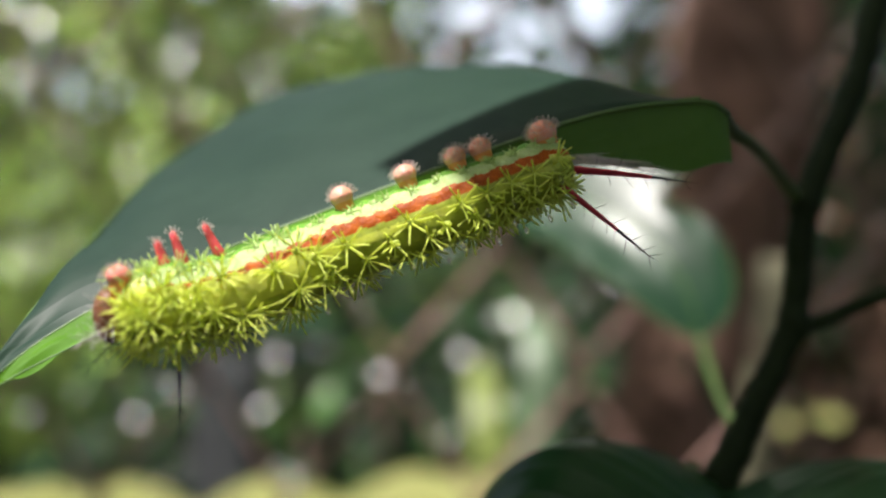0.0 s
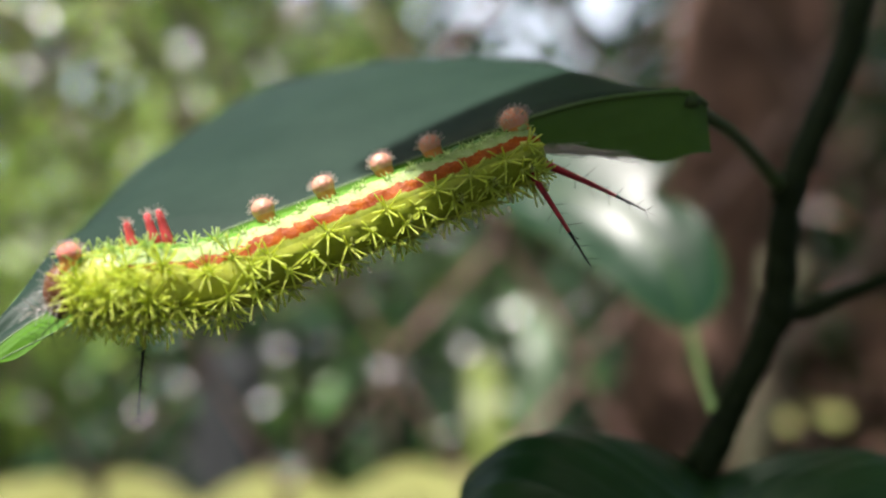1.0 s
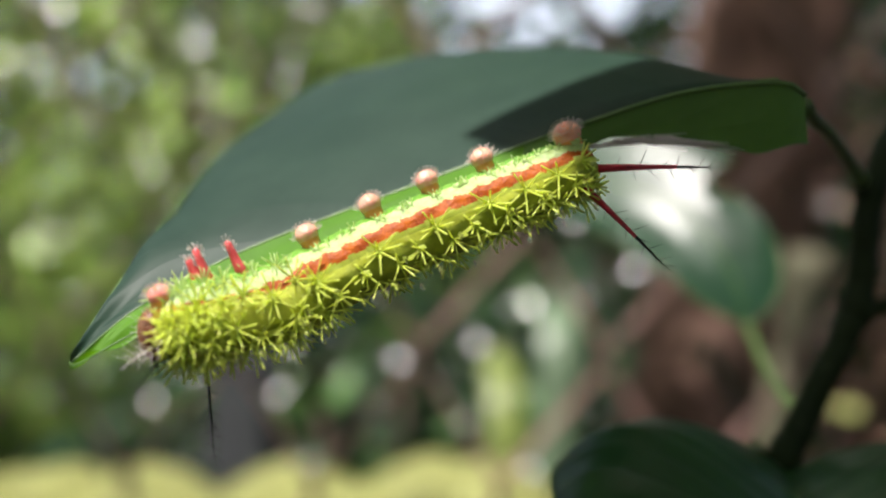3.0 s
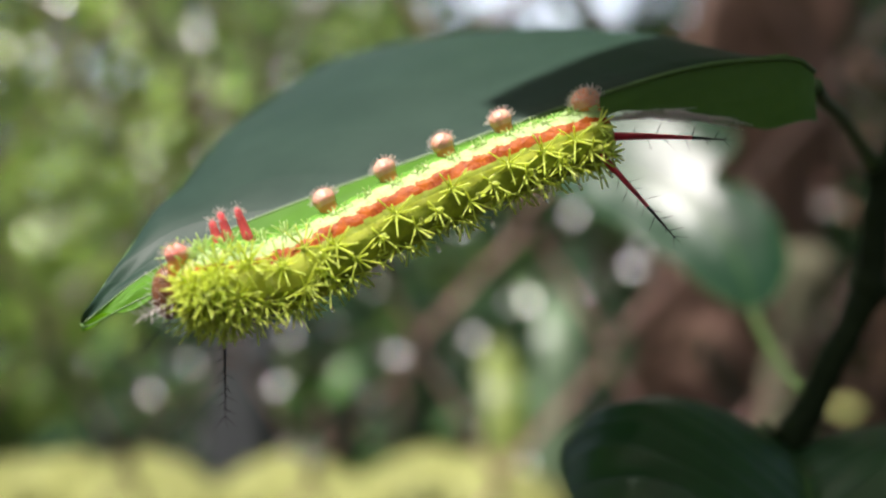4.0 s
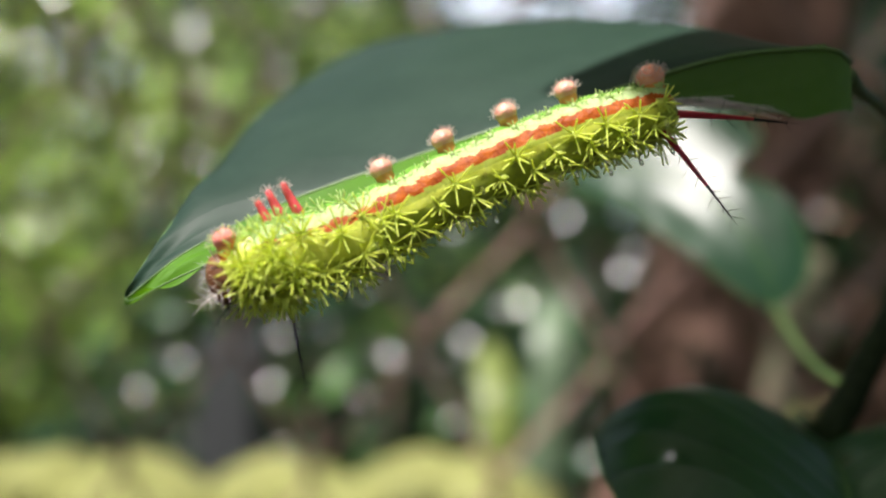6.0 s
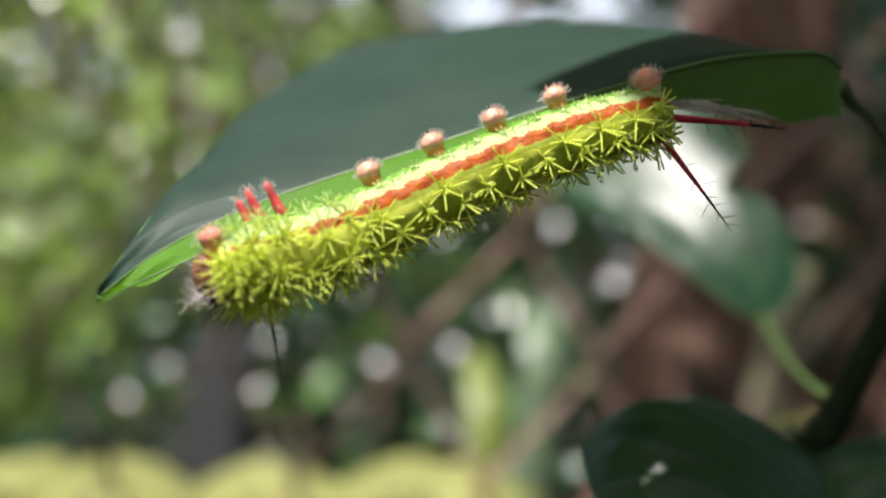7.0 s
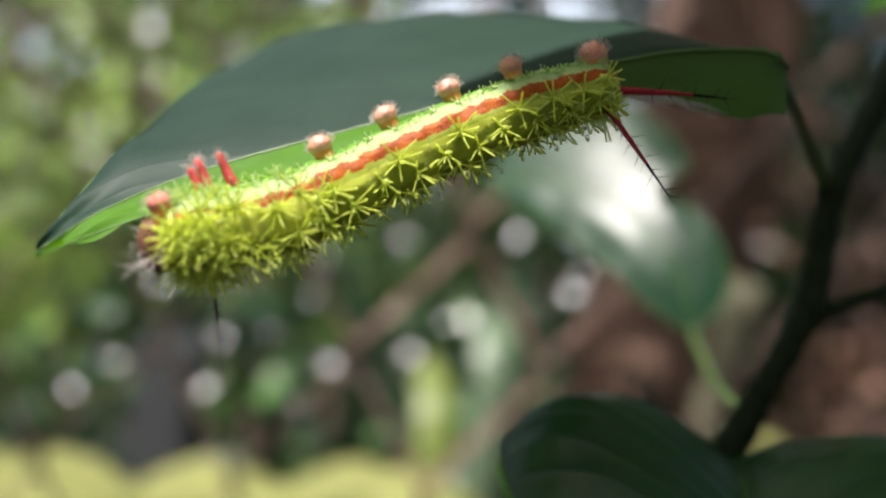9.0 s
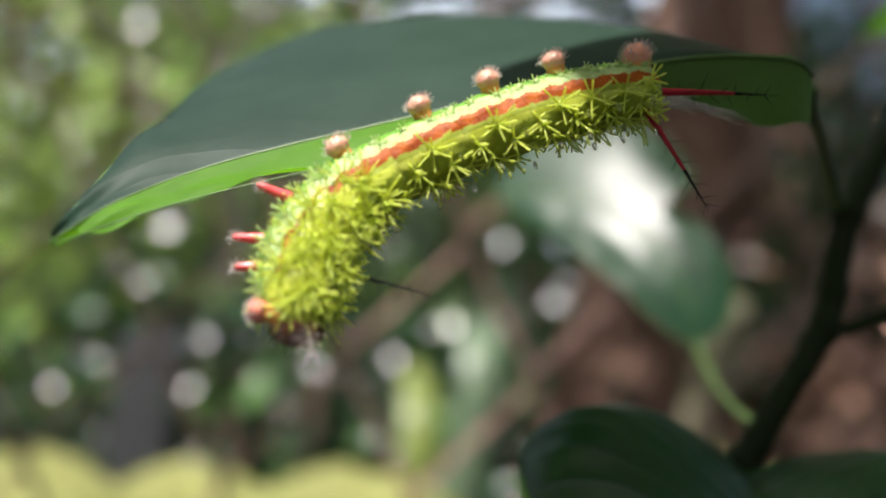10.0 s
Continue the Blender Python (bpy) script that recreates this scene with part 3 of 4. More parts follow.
segments = []
for i, (kind, half, radius, rich) in enumerate(SEGMENTS):
    rng = random.Random(100 + i)
    seg = part("segment", skin(i, half, radius), [M_SKIN, M_CREAM, M_RED, M_YELLOW, M_BACK], worm)
    segments.append(seg)
    # tufts: angle on the body, place along it, spines, their length
    if rich:
        o = 0.5 if i % 2 else -0.5
        tufts = [(26 if i % 2 else 6, o, 11, 1.9), (-22 if i % 2 else -38, -o, 12, 2.1), (-58 if i % 2 else -76, o, 12, 2.1), (-104, -o, 10, 1.7), (60, -o, 9, 1.2), (150, 0, 9, 1.2)]
        tufts = [(th, x, count + 6, length * 1.0) for th, x, count, length in tufts]
        tufts += [(-6 if i % 2 else 22, -o * 2.6, 12, 1.8), (80, o * 2, 9, 1.0)]
        if i in (7, 9):
            tufts += [(-42, o * 2.4, 13, 2.1), (-88, -o * 2, 12, 1.9)]
        if i in (6, 7):
            tufts += [(2, 2.3 if i == 6 else -1.7, 11, 1.9), (-44, 2.2, 11, 2.0)]
        if kind == "head":
            tufts += [(-10, -0.2, 13, 1.7), (-50, -0.3, 13, 1.7), (48, -0.6, 12, 1.5), (80, -1.0, 11, 1.3), (105, -0.9, 10, 1.2)]
    else:
        tufts = [(-2, 0.0, 9, 1.75), (-36, 0.9, 9, 1.75), (-70, 0.0, 9, 1.6), (-100, 0.9, 9, 1.3), (165, 0.3, 9, 1.2), (-26, -1.5, 9, 1.3), (-54, -0.9, 9, 1.5), (-60, 2.2, 9, 1.3)]
        if kind == "tail":
            tufts += [(10, 1.9, 10, 1.2), (-40, 1.7, 10, 1.2), (-75, 1.3, 12, 1.9)]
    tufts += [(54 + 6 * (k % 2), (k / 3 - 0.5) * 1.5 * half, 9, 0.62) for k in range(4) if i < 9]
    for th, x, count, length in tufts:
        bm = bmesh.new()
        e = (1 - 0.14 * (x / half) ** 2) * max(0.05, 1 - abs(x / half) ** 14) ** 0.5
        at = around(th, radius * (0.12 + 0.88 * e) * mmv)
        at.y *= 0.92
        at.x = x * mmv
        out = at.normalized() + Vector((x * 0.15, 0, 0))
        if kind == "tail" and x > 1:
            out += Vector((0.8, 0, 0))
        if kind == "head":
            out += Vector((-0.3, 0, 0))
        star(bm, at, out, count, length, 82, rng, r=0.045 if length < 0.8 else 0.060 if rich else 0.080)
        part("spine_tuft", bm, M_SPINE_PALE if 45 < th < 120 else M_SPINE, seg)
    top = around(84, radius * 0.98 * mmv)
    if kind == "knob":
        knob(seg, top + Vector((0.9 * mmv, 0, 0)), 1.02, 200 + i)
    elif kind == "tail":
        knob(seg, around(80, radius * 0.66 * mmv) + Vector((1.8 * mmv, 0, 0)), 1.3, 210, True)
        tail_spike = spike(seg, Vector((1.5, -0.5, -0.2)) * mmv, Vector((1, 0.12, -0.40)), 9.2, 0.34, True, 5, 12, 0.72)
        low_spike = spike(seg, Vector((1.3, -1.0, -1.2)) * mmv, Vector((0.5, -0.15, -1.0)), 7.4, 0.27, True, 6)
    elif kind == "peg":
        peg(seg, top + Vector((0.8 * mmv, 0, 0)), -0.25, 220 + i, (2.3, 2.1, 1.7)[i - 7])
    if i == 8:
        spike(seg, around(-80, radius * 0.9 * mmv), Vector((-0.10, -0.22, -1)), 6.0, 0.13, False, 8, 16, 0.3)
    if kind == "head":
        bm = bmesh.new()
        bmesh.ops.create_uvsphere(bm, u_segments=28, v_segments=18, radius=1.2 * mmv, matrix=Matrix.Translation(Vector((-1.7, -0.4, -0.4)) * mmv) @ Matrix.Diagonal((0.82, 0.95, 1.4, 1)))
        part("head_capsule", bm, M_HEAD, seg, "rounded brown head capsule")
        bm = bmesh.new()
        for k in range(30):
            q = Vector((-rng.uniform(0.1, 1), rng.uniform(-1, 0.6), rng.uniform(-0.6, 1))).normalized()
            rod(bm, Vector((-1.5, -0.5, -0.25)) * mmv + Vector((q.x * 0.95, q.y * 1.2, q.z * 1.5)) * mmv, q, rng.uniform(0.3, 1.0) * mmv, 0.025 * mmv, 0.01 * mmv, 3)
        tagged(part("bristles", bm, M_BRISTLE, seg, "fine white bristles"), kind="stuff")
        spike(seg, around(-30, 1.5 * mmv) + Vector((-0.8 * mmv, 0, 0)), Vector((-1, -0.2, -0.30)), 2.6, 0.09, False, 9, 18, 0.55, True)
        spike(seg, around(-60, 1.6 * mmv) + Vector((-0.8 * mmv, 0, 0)), Vector((-0.9, -0.2, -0.7)), 2.8, 0.10, False, 10, 10, 0.3)
        knob(seg, around(52, 1.6 * mmv) + Vector((-1.0 * mmv, 0, 0)), 0.95, 240, False, M_KNOB_RED, "reddish pink bristly knob over the head")
    for th, x in ((-20, 1.2), (-48, -0.8), (-66, 1.6)):
        if i in (0, 1, 2, 3, 4, 6, 7):
            at = around(th, (radius + 1.3) * mmv)
            at.x = x * mmv
            dew(seg, at, 0.19)

# ---- chain-link fence ----
fence = empty("chain_link_fence", (0.0, 0.323, 0.0), "rusty chain-link wire fence in front of the undergrowth", "fence")
E1, E2, A0 = Vector((31, 0, -52)), Vector((-40.5, 0, -51)), Vector((22, 323, 5))
for w in range(-20, 21):
    pts = []
    for k in range(-28, 30):
        # wires zigzag down; each hooks into its neighbours at the bends
        node = A0 + (E1 - E2) * (w // 2) + (E1 if w % 2 else Vector()) + (E1 + E2) * (k // 2) + (E1 if k % 2 else Vector())
        turn = 1.6 if k % 2 else -1.6
        for dz, dx, dy in ((5.0, -0.9, -1.7), (1.5, 1.0, -0.6), (-1.5, 1.0, 0.6), (-5.0, -0.9, 1.7)):
            pts.append(mm(node.x + dx * turn, 323 + dy, node.z + dz) - Vector((0, 0.323, 0)))
    pts = [p for p in pts if 0.02 < p.z < 1.9]
    if len(pts) < 6:
        continue
    bm = bmesh.new()
    tube(bm, pts, 0.0013, 8)
    part("wire", bm, M_WIRE, fence)

# ---- tree trunk behind the fence ----
tree = empty("tree", (0.23, 0.82, 0.0), "brown rough-barked tree trunk", "tree")
bm = bmesh.new()
axis = spline([Vector((-0.02, 0, -0.05)), Vector((-0.05, 0, 0.6)), Vector((0.012, 0, 1.0)), Vector((0.062, 0, 1.3)), Vector((0.10, 0.02, 1.8)), Vector((0.14, 0.1, 3.2))], 120)
na = 72
prev = None
for i, p in enumerate(axis):
    r = 0.069 + 0.06 * max(0.0, 1 - i / 40)
    ring = []
    for k in range(na):
        a = 2 * math.pi * k / na
        furrow = noise.noise(Vector((math.cos(a) * 4, math.sin(a) * 4, p.z * 1.4))) * 0.10 + abs(noise.noise(Vector((math.cos(a) * 9, math.sin(a) * 9, p.z * 5)))) * -0.10
        ring.append(bm.verts.new(p + Vector((math.cos(a), math.sin(a), 0)) * r * (1 + furrow)))
    if prev:
        for k in range(na):
            bm.faces.new((prev[k], prev[(k + 1) % na], ring[(k + 1) % na], ring[k]))
    prev = ring
part("trunk", bm, M_BARK, tree)
rng = random.Random(9)
for k in range(5):
    a = k * 1.3 + 0.4
    bm = bmesh.new()
    o = Vector((math.cos(a), math.sin(a), 0))
    tube(bm, spline([Vector((-0.02, 0, 0.16)) + o * 0.09, Vector((-0.02, 0, 0.07)) + o * 0.17, Vector((-0.02, 0, -0.03)) + o * 0.32], 8), [0.05, 0.05, 0.048, 0.045, 0.04, 0.036, 0.03, 0.025, 0.02], 8)
    part("root", bm, M_BARK, tree)
for k in range(70):
    i = int(rng.uniform(30, 92))
    c, r = axis[i], 0.067 + 0.06 * max(0.0, 1 - i / 40)
    a = rng.uniform(-2.6, -0.5)
    o = Vector((math.cos(a), math.sin(a), 0))
    side = Vector((-o.y, o.x, 0))
    h, w = rng.uniform(0.025, 0.06), rng.uniform(0.008, 0.016)
    bm = bmesh.new()
    loop = [(-0.8, -0.9), (0.3, -1), (0.9, -0.5), (0.7, 0.8), (-0.1, 1), (-1, 0.5)]
    low_ring = [bm.verts.new(c + o * (r * 0.97) + side * w * x + Vector((0, 0, h * z))) for x, z in loop]
    top_ring = [bm.verts.new(c + o * (r + 0.007) + side * w * x * 0.75 + Vector((0, 0, h * z * 0.85))) for x, z in loop]
    bm.faces.new(top_ring)
    for q in range(6):
        bm.faces.new((low_ring[q], low_ring[(q + 1) % 6], top_ring[(q + 1) % 6], top_ring[q]))
    bmesh.ops.recalc_face_normals(bm, faces=bm.faces)
    part("bark_plate", bm, M_BARK, tree, smooth=False)


# ---- undergrowth ----
def leaf_cloud(places, size, rng, face=(-0.1, -0.66, 0.62), spread=0.7, aspect=0.45):
    """Many small folded leaves, one at each place, as one mesh; they turn more or less to face, the light of the clearing."""
    V, Fc = [], []
    for p in places:
        loose = spread if rng.random() < 0.75 else spread * 0.45
        nrm = Vector([c + rng.gauss(0, loose) for c in face]).normalized()
        run = Vector((rng.gauss(0, 1), rng.gauss(0, 1), rng.gauss(-0.6, 0.6)))
        run = (run - nrm * run.dot(nrm)).normalized()
        m = Matrix((run, nrm.cross(run), nrm)).transposed()
        L = size * rng.uniform(0.6, 1.4)
        w = L * aspect * rng.uniform(0.8, 1.2)
        b = len(V)
        for q in ((0, 0, 0), (0.3 * L, 0.42 * w, 0.02 * L), (0.62 * L, 0.45 * w, 0.015 * L), (L, 0, -0.07 * L), (0.62 * L, -0.45 * w, 0.015 * L), (0.3 * L, -0.42 * w, 0.02 * L), (0.5 * L, 0, 0.065 * L)):
            V.append(tuple(p + m @ Vector(q)))
        Fc += [(b, b + 1, b + 6), (b + 1, b + 2, b + 6), (b + 2, b + 3, b + 6), (b + 3, b + 4, b + 6), (b + 4, b + 5, b + 6), (b + 5, b, b + 6)]
    me = bpy.data.meshes.new("crown")
    me.from_pydata(V, [], Fc)
    return me


def shrub(at, height, radius, low, count, size, material, seed, label, gap=None):
    rng = random.Random(seed)
    root = empty("shrub", at, label, "shrub")
    tips = []
    for k in range(7):
        bm = bmesh.new()
        a = k * 0.9 + rng.uniform(-0.3, 0.3)
        rr = radius * rng.uniform(0.3, 0.9)
        top = Vector((math.cos(a) * rr, math.sin(a) * rr, height * rng.uniform(0.6, 0.97)))
        line = spline([Vector((0, 0, -0.03)), Vector((top.x * 0.25, top.y * 0.25, top.z * 0.35)), Vector((top.x * 0.6, top.y * 0.6, top.z * 0.7)), top], 10)
        tube(bm, line, [0.014 * (1 - 0.8 * j / 10) for j in range(11)], 6)
        part("stem", bm, M_TWIG, root)
        tips += line[3:]
    places = []
    clumps = [Vector((rng.gauss(0, 0.5) * radius, rng.gauss(0, 0.5) * radius, low + (height - low) * rng.random())) for _ in range(20)] + tips
    while len(places) < count:
        c = rng.choice(clumps)
        p = c + Vector((rng.gauss(0, 1), rng.gauss(0, 1), rng.gauss(0, 1))) * radius * 0.17
        if p.z < 0.02:
            continue
        w = p + at
        if gap and gap(w):
            continue
        if rng.random() < 0.25 * (w.z - EYE) / max(w.y, 0.3) / 0.3:
            continue
        places.append(p)
    part("crown", leaf_cloud(places, size, rng), material, root)
    return root


def sky_gap(w):
    """The opening in the leaves through which the sky shows."""
    a, e = w.x / max(w.y, 0.1), (w.z - EYE) / max(w.y, 0.1)
    open_sky = ((a - 0.095) / 0.11) ** 2 + ((e - 0.285) / 0.10) ** 2 < 1
    return open_sky and noise.noise(Vector((a * 36, e * 36, 4.0))) > 0.02


# SHADE and LIGHT shrubs differ by shade and sun put into their leaf colour
GREEN, SHADE, LIGHT = "dense green shrub with small sunlit leaves", "shrub coloured dark green as in shade", "shrub coloured light green as in sunlight"
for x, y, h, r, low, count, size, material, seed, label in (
        (-0.62, 1.25, 1.75, 0.42, 0.9, 3600, 0.034, M_FOL_SUNLIT, 1, LIGHT),
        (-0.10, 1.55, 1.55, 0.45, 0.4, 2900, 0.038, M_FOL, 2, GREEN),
        (-1.05, 1.9, 2.1, 0.6, 0.5, 3800, 0.042, M_FOL_SUNLIT, 3, LIGHT),
        (-0.35, 2.3, 2.2, 0.6, 0.6, 3600, 0.042, M_FOL_SUNLIT, 4, LIGHT),
        (0.13, 0.98, 1.16, 0.26, 0.3, 1700, 0.042, M_FOL_SHADED, 5, SHADE),
        (-0.15, 0.88, 1.10, 0.25, 0.3, 1700, 0.038, M_FOL_SHADED, 6, SHADE),
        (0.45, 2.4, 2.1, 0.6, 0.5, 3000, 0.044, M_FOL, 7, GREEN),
        (0.75, 1.5, 1.6, 0.4, 0.3, 1500, 0.040, M_FOL_SHADED, 8, SHADE),
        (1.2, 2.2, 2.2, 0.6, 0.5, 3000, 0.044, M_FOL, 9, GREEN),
        (-0.45, 0.8, 1.04, 0.22, 0.3, 900, 0.038, M_FOL_SHADED, 10, SHADE),
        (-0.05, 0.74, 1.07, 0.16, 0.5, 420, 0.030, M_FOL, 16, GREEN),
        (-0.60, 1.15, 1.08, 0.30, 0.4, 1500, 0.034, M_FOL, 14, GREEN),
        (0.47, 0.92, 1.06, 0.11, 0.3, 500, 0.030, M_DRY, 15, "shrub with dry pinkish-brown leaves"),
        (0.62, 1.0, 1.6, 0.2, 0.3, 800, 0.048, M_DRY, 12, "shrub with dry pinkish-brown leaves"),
        (0.95, 1.5, 2.0, 0.35, 0.3, 1100, 0.052, M_FOL_SHADED, 13, SHADE),
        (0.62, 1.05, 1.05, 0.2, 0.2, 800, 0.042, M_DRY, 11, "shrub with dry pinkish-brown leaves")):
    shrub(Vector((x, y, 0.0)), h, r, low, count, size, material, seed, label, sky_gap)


def woods():
    """The wall of leaves in the distance, with dark between; its shade is in the leaf colour."""
    rng = random.Random(77)
    places = []
    while len(places) < 26000:
        a = rng.uniform(-math.pi, math.pi) if len(places) % 2 else rng.gauss(0, 0.4)
        d = rng.uniform(4.0, 6.0)
        tall = 3.0 if math.cos(a) > 0.3 else 5.5
        p = Vector((math.sin(a) * d, math.cos(a) * d, rng.uniform(0, tall + 1.0 * noise.noise(Vector((a * 3, 0, 0))))))
        if p.y > 0 and (sky_gap(p) or (-0.02 < p.x / p.y < 0.22 and rng.random() < (p.z - 1.7) / 2.4)):
            continue
        places.append(p)
    ob = part("far_woods", leaf_cloud(places, 0.20, rng, (0, -0.3, 0.8), 0.6), M_FOL_SHADED)
    tagged(ob, "dense dark green woods in the distance", "woods", kind="stuff")


woods()

# the bright hazy sky low behind the woods
M_HAZE = bpy.data.materials.new("hazy_sky")
M_HAZE.use_nodes = True
M_HAZE.node_tree.nodes["Principled BSDF"].inputs["Base Color"].default_value = (0.6, 0.7, 0.85, 1)
M_HAZE.node_tree.nodes["Principled BSDF"].inputs["Emission Color"].default_value = (0.80, 0.88, 1.0, 1)
M_HAZE.node_tree.nodes["Principled BSDF"].inputs["Emission Strength"].default_value = 0.9
bm = bmesh.new()
prev = None
for i in range(18):
    a = radians(-44 + 4 * i)
    ring = [bm.verts.new((math.sin(a) * 9, math.cos(a) * 9, z)) for z in (1.2, 2.2, 3.4, 4.6)]
    if prev:
        for k in range(3):
            bm.faces.new((prev[k], ring[k], ring[k + 1], prev[k + 1]))
    prev = ring
tagged(part("backdrop", bm, M_HAZE), "bright hazy sky low behind the woods", "sky", kind="structure")


def canopy():
    """Boughs of leaves added overhead, out of view, which let the sun through in flecks."""
    rng = random.Random(31)
    top = empty("unseen_canopy_tree", (1.7, -1.7, 0.0), "unseen tall tree with a broken leafy canopy, added overhead to dapple the sun", "tree")
    bm = bmesh.new()
    tube(bm, spline([Vector((0, 0, -0.05)), Vector((0.05, 0, 1.6)), Vector((-0.05, 0.1, 3.2)), Vector((-0.4, 0.8, 4.2))], 24), [0.12 - 0.003 * i for i in range(25)], 14)
    part("trunk", bm, M_BARK, top)
    for k in range(6):
        bm = bmesh.new()
        e = Vector((-1.0 + 0.5 * k, 0.8 + 1.1 * (k % 3), 4.2))
        tube(bm, spline([Vector((-0.05, 0.1, 3.1)), e * 0.5 + Vector((0, 0, 1.7)), e], 14), [0.05 - 0.003 * i for i in range(15)], 8)
        part("bough", bm, M_BARK, top)
    places = []
    while len(places) < 70000:
        w = Vector((rng.uniform(-3.4, 4.0), rng.uniform(-3.4, 4.4), rng.uniform(3.3, 4.6)))
        # gaps cut where the sun should reach the plant, the fence and the pale leaves
        f = w - SUN * ((w.z - EYE) / SUN.z)
        sway = 0.05 * noise.noise(Vector((f.x * 6, f.y * 6, 5)))
        if math.hypot(f.x, f.y - 0.06) < 0.15:
            continue
        if math.hypot((f.x - 0.020) / 0.072, (f.y - 0.30) / 0.11) + 2 * sway < 1:
            continue
        if math.hypot((f.x + 0.10) / 0.36, (f.y - 0.51) / 0.15) + 2 * sway < 1:
            continue
        if math.hypot((f.x - 0.53) / 0.17, (f.y - 0.97) / 0.26) + 4 * sway < 1 or math.hypot(f.x - 0.26, f.y - 0.62) < 0.06 or math.hypot(f.x - 0.15, f.y - 0.38) < 0.04:
            continue
        # denser to the right, more broken over the clearing
        k = min(1.0, max(0.0, (f.x + sway - 0.1) / 0.4))
        open_at = -0.35 + 0.6 * k * k * (3 - 2 * k) if f.y + sway > 0.55 else 0.2
        if f.x + sway < -0.12 and f.y + sway > 0.68:
            open_at = -0.5
        # kept closed over the fence and the trunk, to hold them in shade
        if -0.6 < f.x + 2 * sway < 0.3 and abs(f.y + sway - 0.295) < 0.09 or 0.12 < f.x + sway < 0.42 and abs(f.y + sway - 0.74) < 0.13:
            open_at = 3.0
        if 0.6 * noise.noise(Vector((f.x * 3.5, f.y * 3.5, 8))) + 0.5 * noise.noise(Vector((f.x * 9, f.y * 9, 2))) + 0.8 * noise.noise(Vector((f.x * 20, f.y * 20, 6))) > open_at:
            continue
        places.append(w - Vector((1.7, -1.7, 0)))
    part("crown", leaf_cloud(places, 0.068, rng, (0, 0, 1), 0.4, 0.55), M_FOL, top, smooth=False)


canopy()

# pale leaves low behind the fence
pale = empty("yellowing_plant", (-0.12, 0.5, 0.0), "low plant with broad pale yellow-green leaves in the sun", "plant")
bm = bmesh.new()
tube(bm, spline([Vector((0, 0, -0.02)), Vector((0.01, 0.01, 0.5)), Vector((0.0, 0.0, 0.93))], 20), 0.006, 8)
part("stem", bm, M_STEM, pale)
rng = random.Random(5)
for k in range(1, 11):
    cx, cy, cz = -0.20 + 0.034 * k, rng.uniform(-0.04, 0.05), (0.932 if k < 4 else 0.950) + rng.uniform(-0.010, 0.012)
    c = Vector((cx + 0.0, cy, cz))
    s = rng.uniform(0.045, 0.06)
    tilt = rng.uniform(-0.15, 0.15)

    def p_rib(u, c=c, s=s):
        return c + Vector((0, (0.5 - u) * 2 * s, 0.01 * math.sin(math.pi * u)))

    def p_l(u, v, s=s, tilt=tilt):
        return Vector((-1, 0, tilt - 0.12)) * s * 0.75 * math.sin(math.pi * min(1, u * 0.96 + 0.02)) ** 0.6 * v + Vector((0, 0, -0.012)) * v * v

    def p_r(u, v, s=s, tilt=tilt):
        return Vector((1, 0, -0.12 - tilt)) * s * 0.75 * math.sin(math.pi * min(1, u * 0.96 + 0.02)) ** 0.6 * v + Vector((0, 0, -0.012)) * v * v

    blade("leaf", p_rib, (p_l, p_r), 14, 5, M_PALE, pale, 0.004, k)
    bm = bmesh.new()
    tube(bm, spline([Vector((0, 0, 0.88)), c * 0.5 + Vector((0, 0, 0.45)), c], 8), 0.0015, 6)
    part("petiole", bm, M_STEM, pale)


small = empty("yellowing_plant", (0.26, 0.62, 0.0), "small plant with two pale yellow leaves in the sun", "plant")
for k, (cx, cz) in enumerate(((-0.018, 0.972), (0.016, 0.975))):
    c, s = Vector((cx, 0.0, cz)), 0.020

    def q_rib(u, c=c, s=s):
        return c + Vector((0, (0.5 - u) * 2 * s, 0.004 * math.sin(math.pi * u)))

    def q_l(u, v, s=s):
        return Vector((-1, 0, 0.3)) * s * 0.7 * math.sin(math.pi * min(1, u * 0.96 + 0.02)) ** 0.6 * v

    def q_r(u, v, s=s):
        return Vector((1, 0, 0.1)) * s * 0.7 * math.sin(math.pi * min(1, u * 0.96 + 0.02)) ** 0.6 * v

    blade("leaf", q_rib, (q_l, q_r), 14, 5, M_PALE, small, 0.003, k + 20.0)
    bm = bmesh.new()
    tube(bm, spline([Vector((0, 0, -0.02)), Vector((cx * 0.3, 0.01, 0.5)), c + Vector((0, s, 0))], 12), 0.0018, 6)
    part("stem", bm, M_STEM, small)


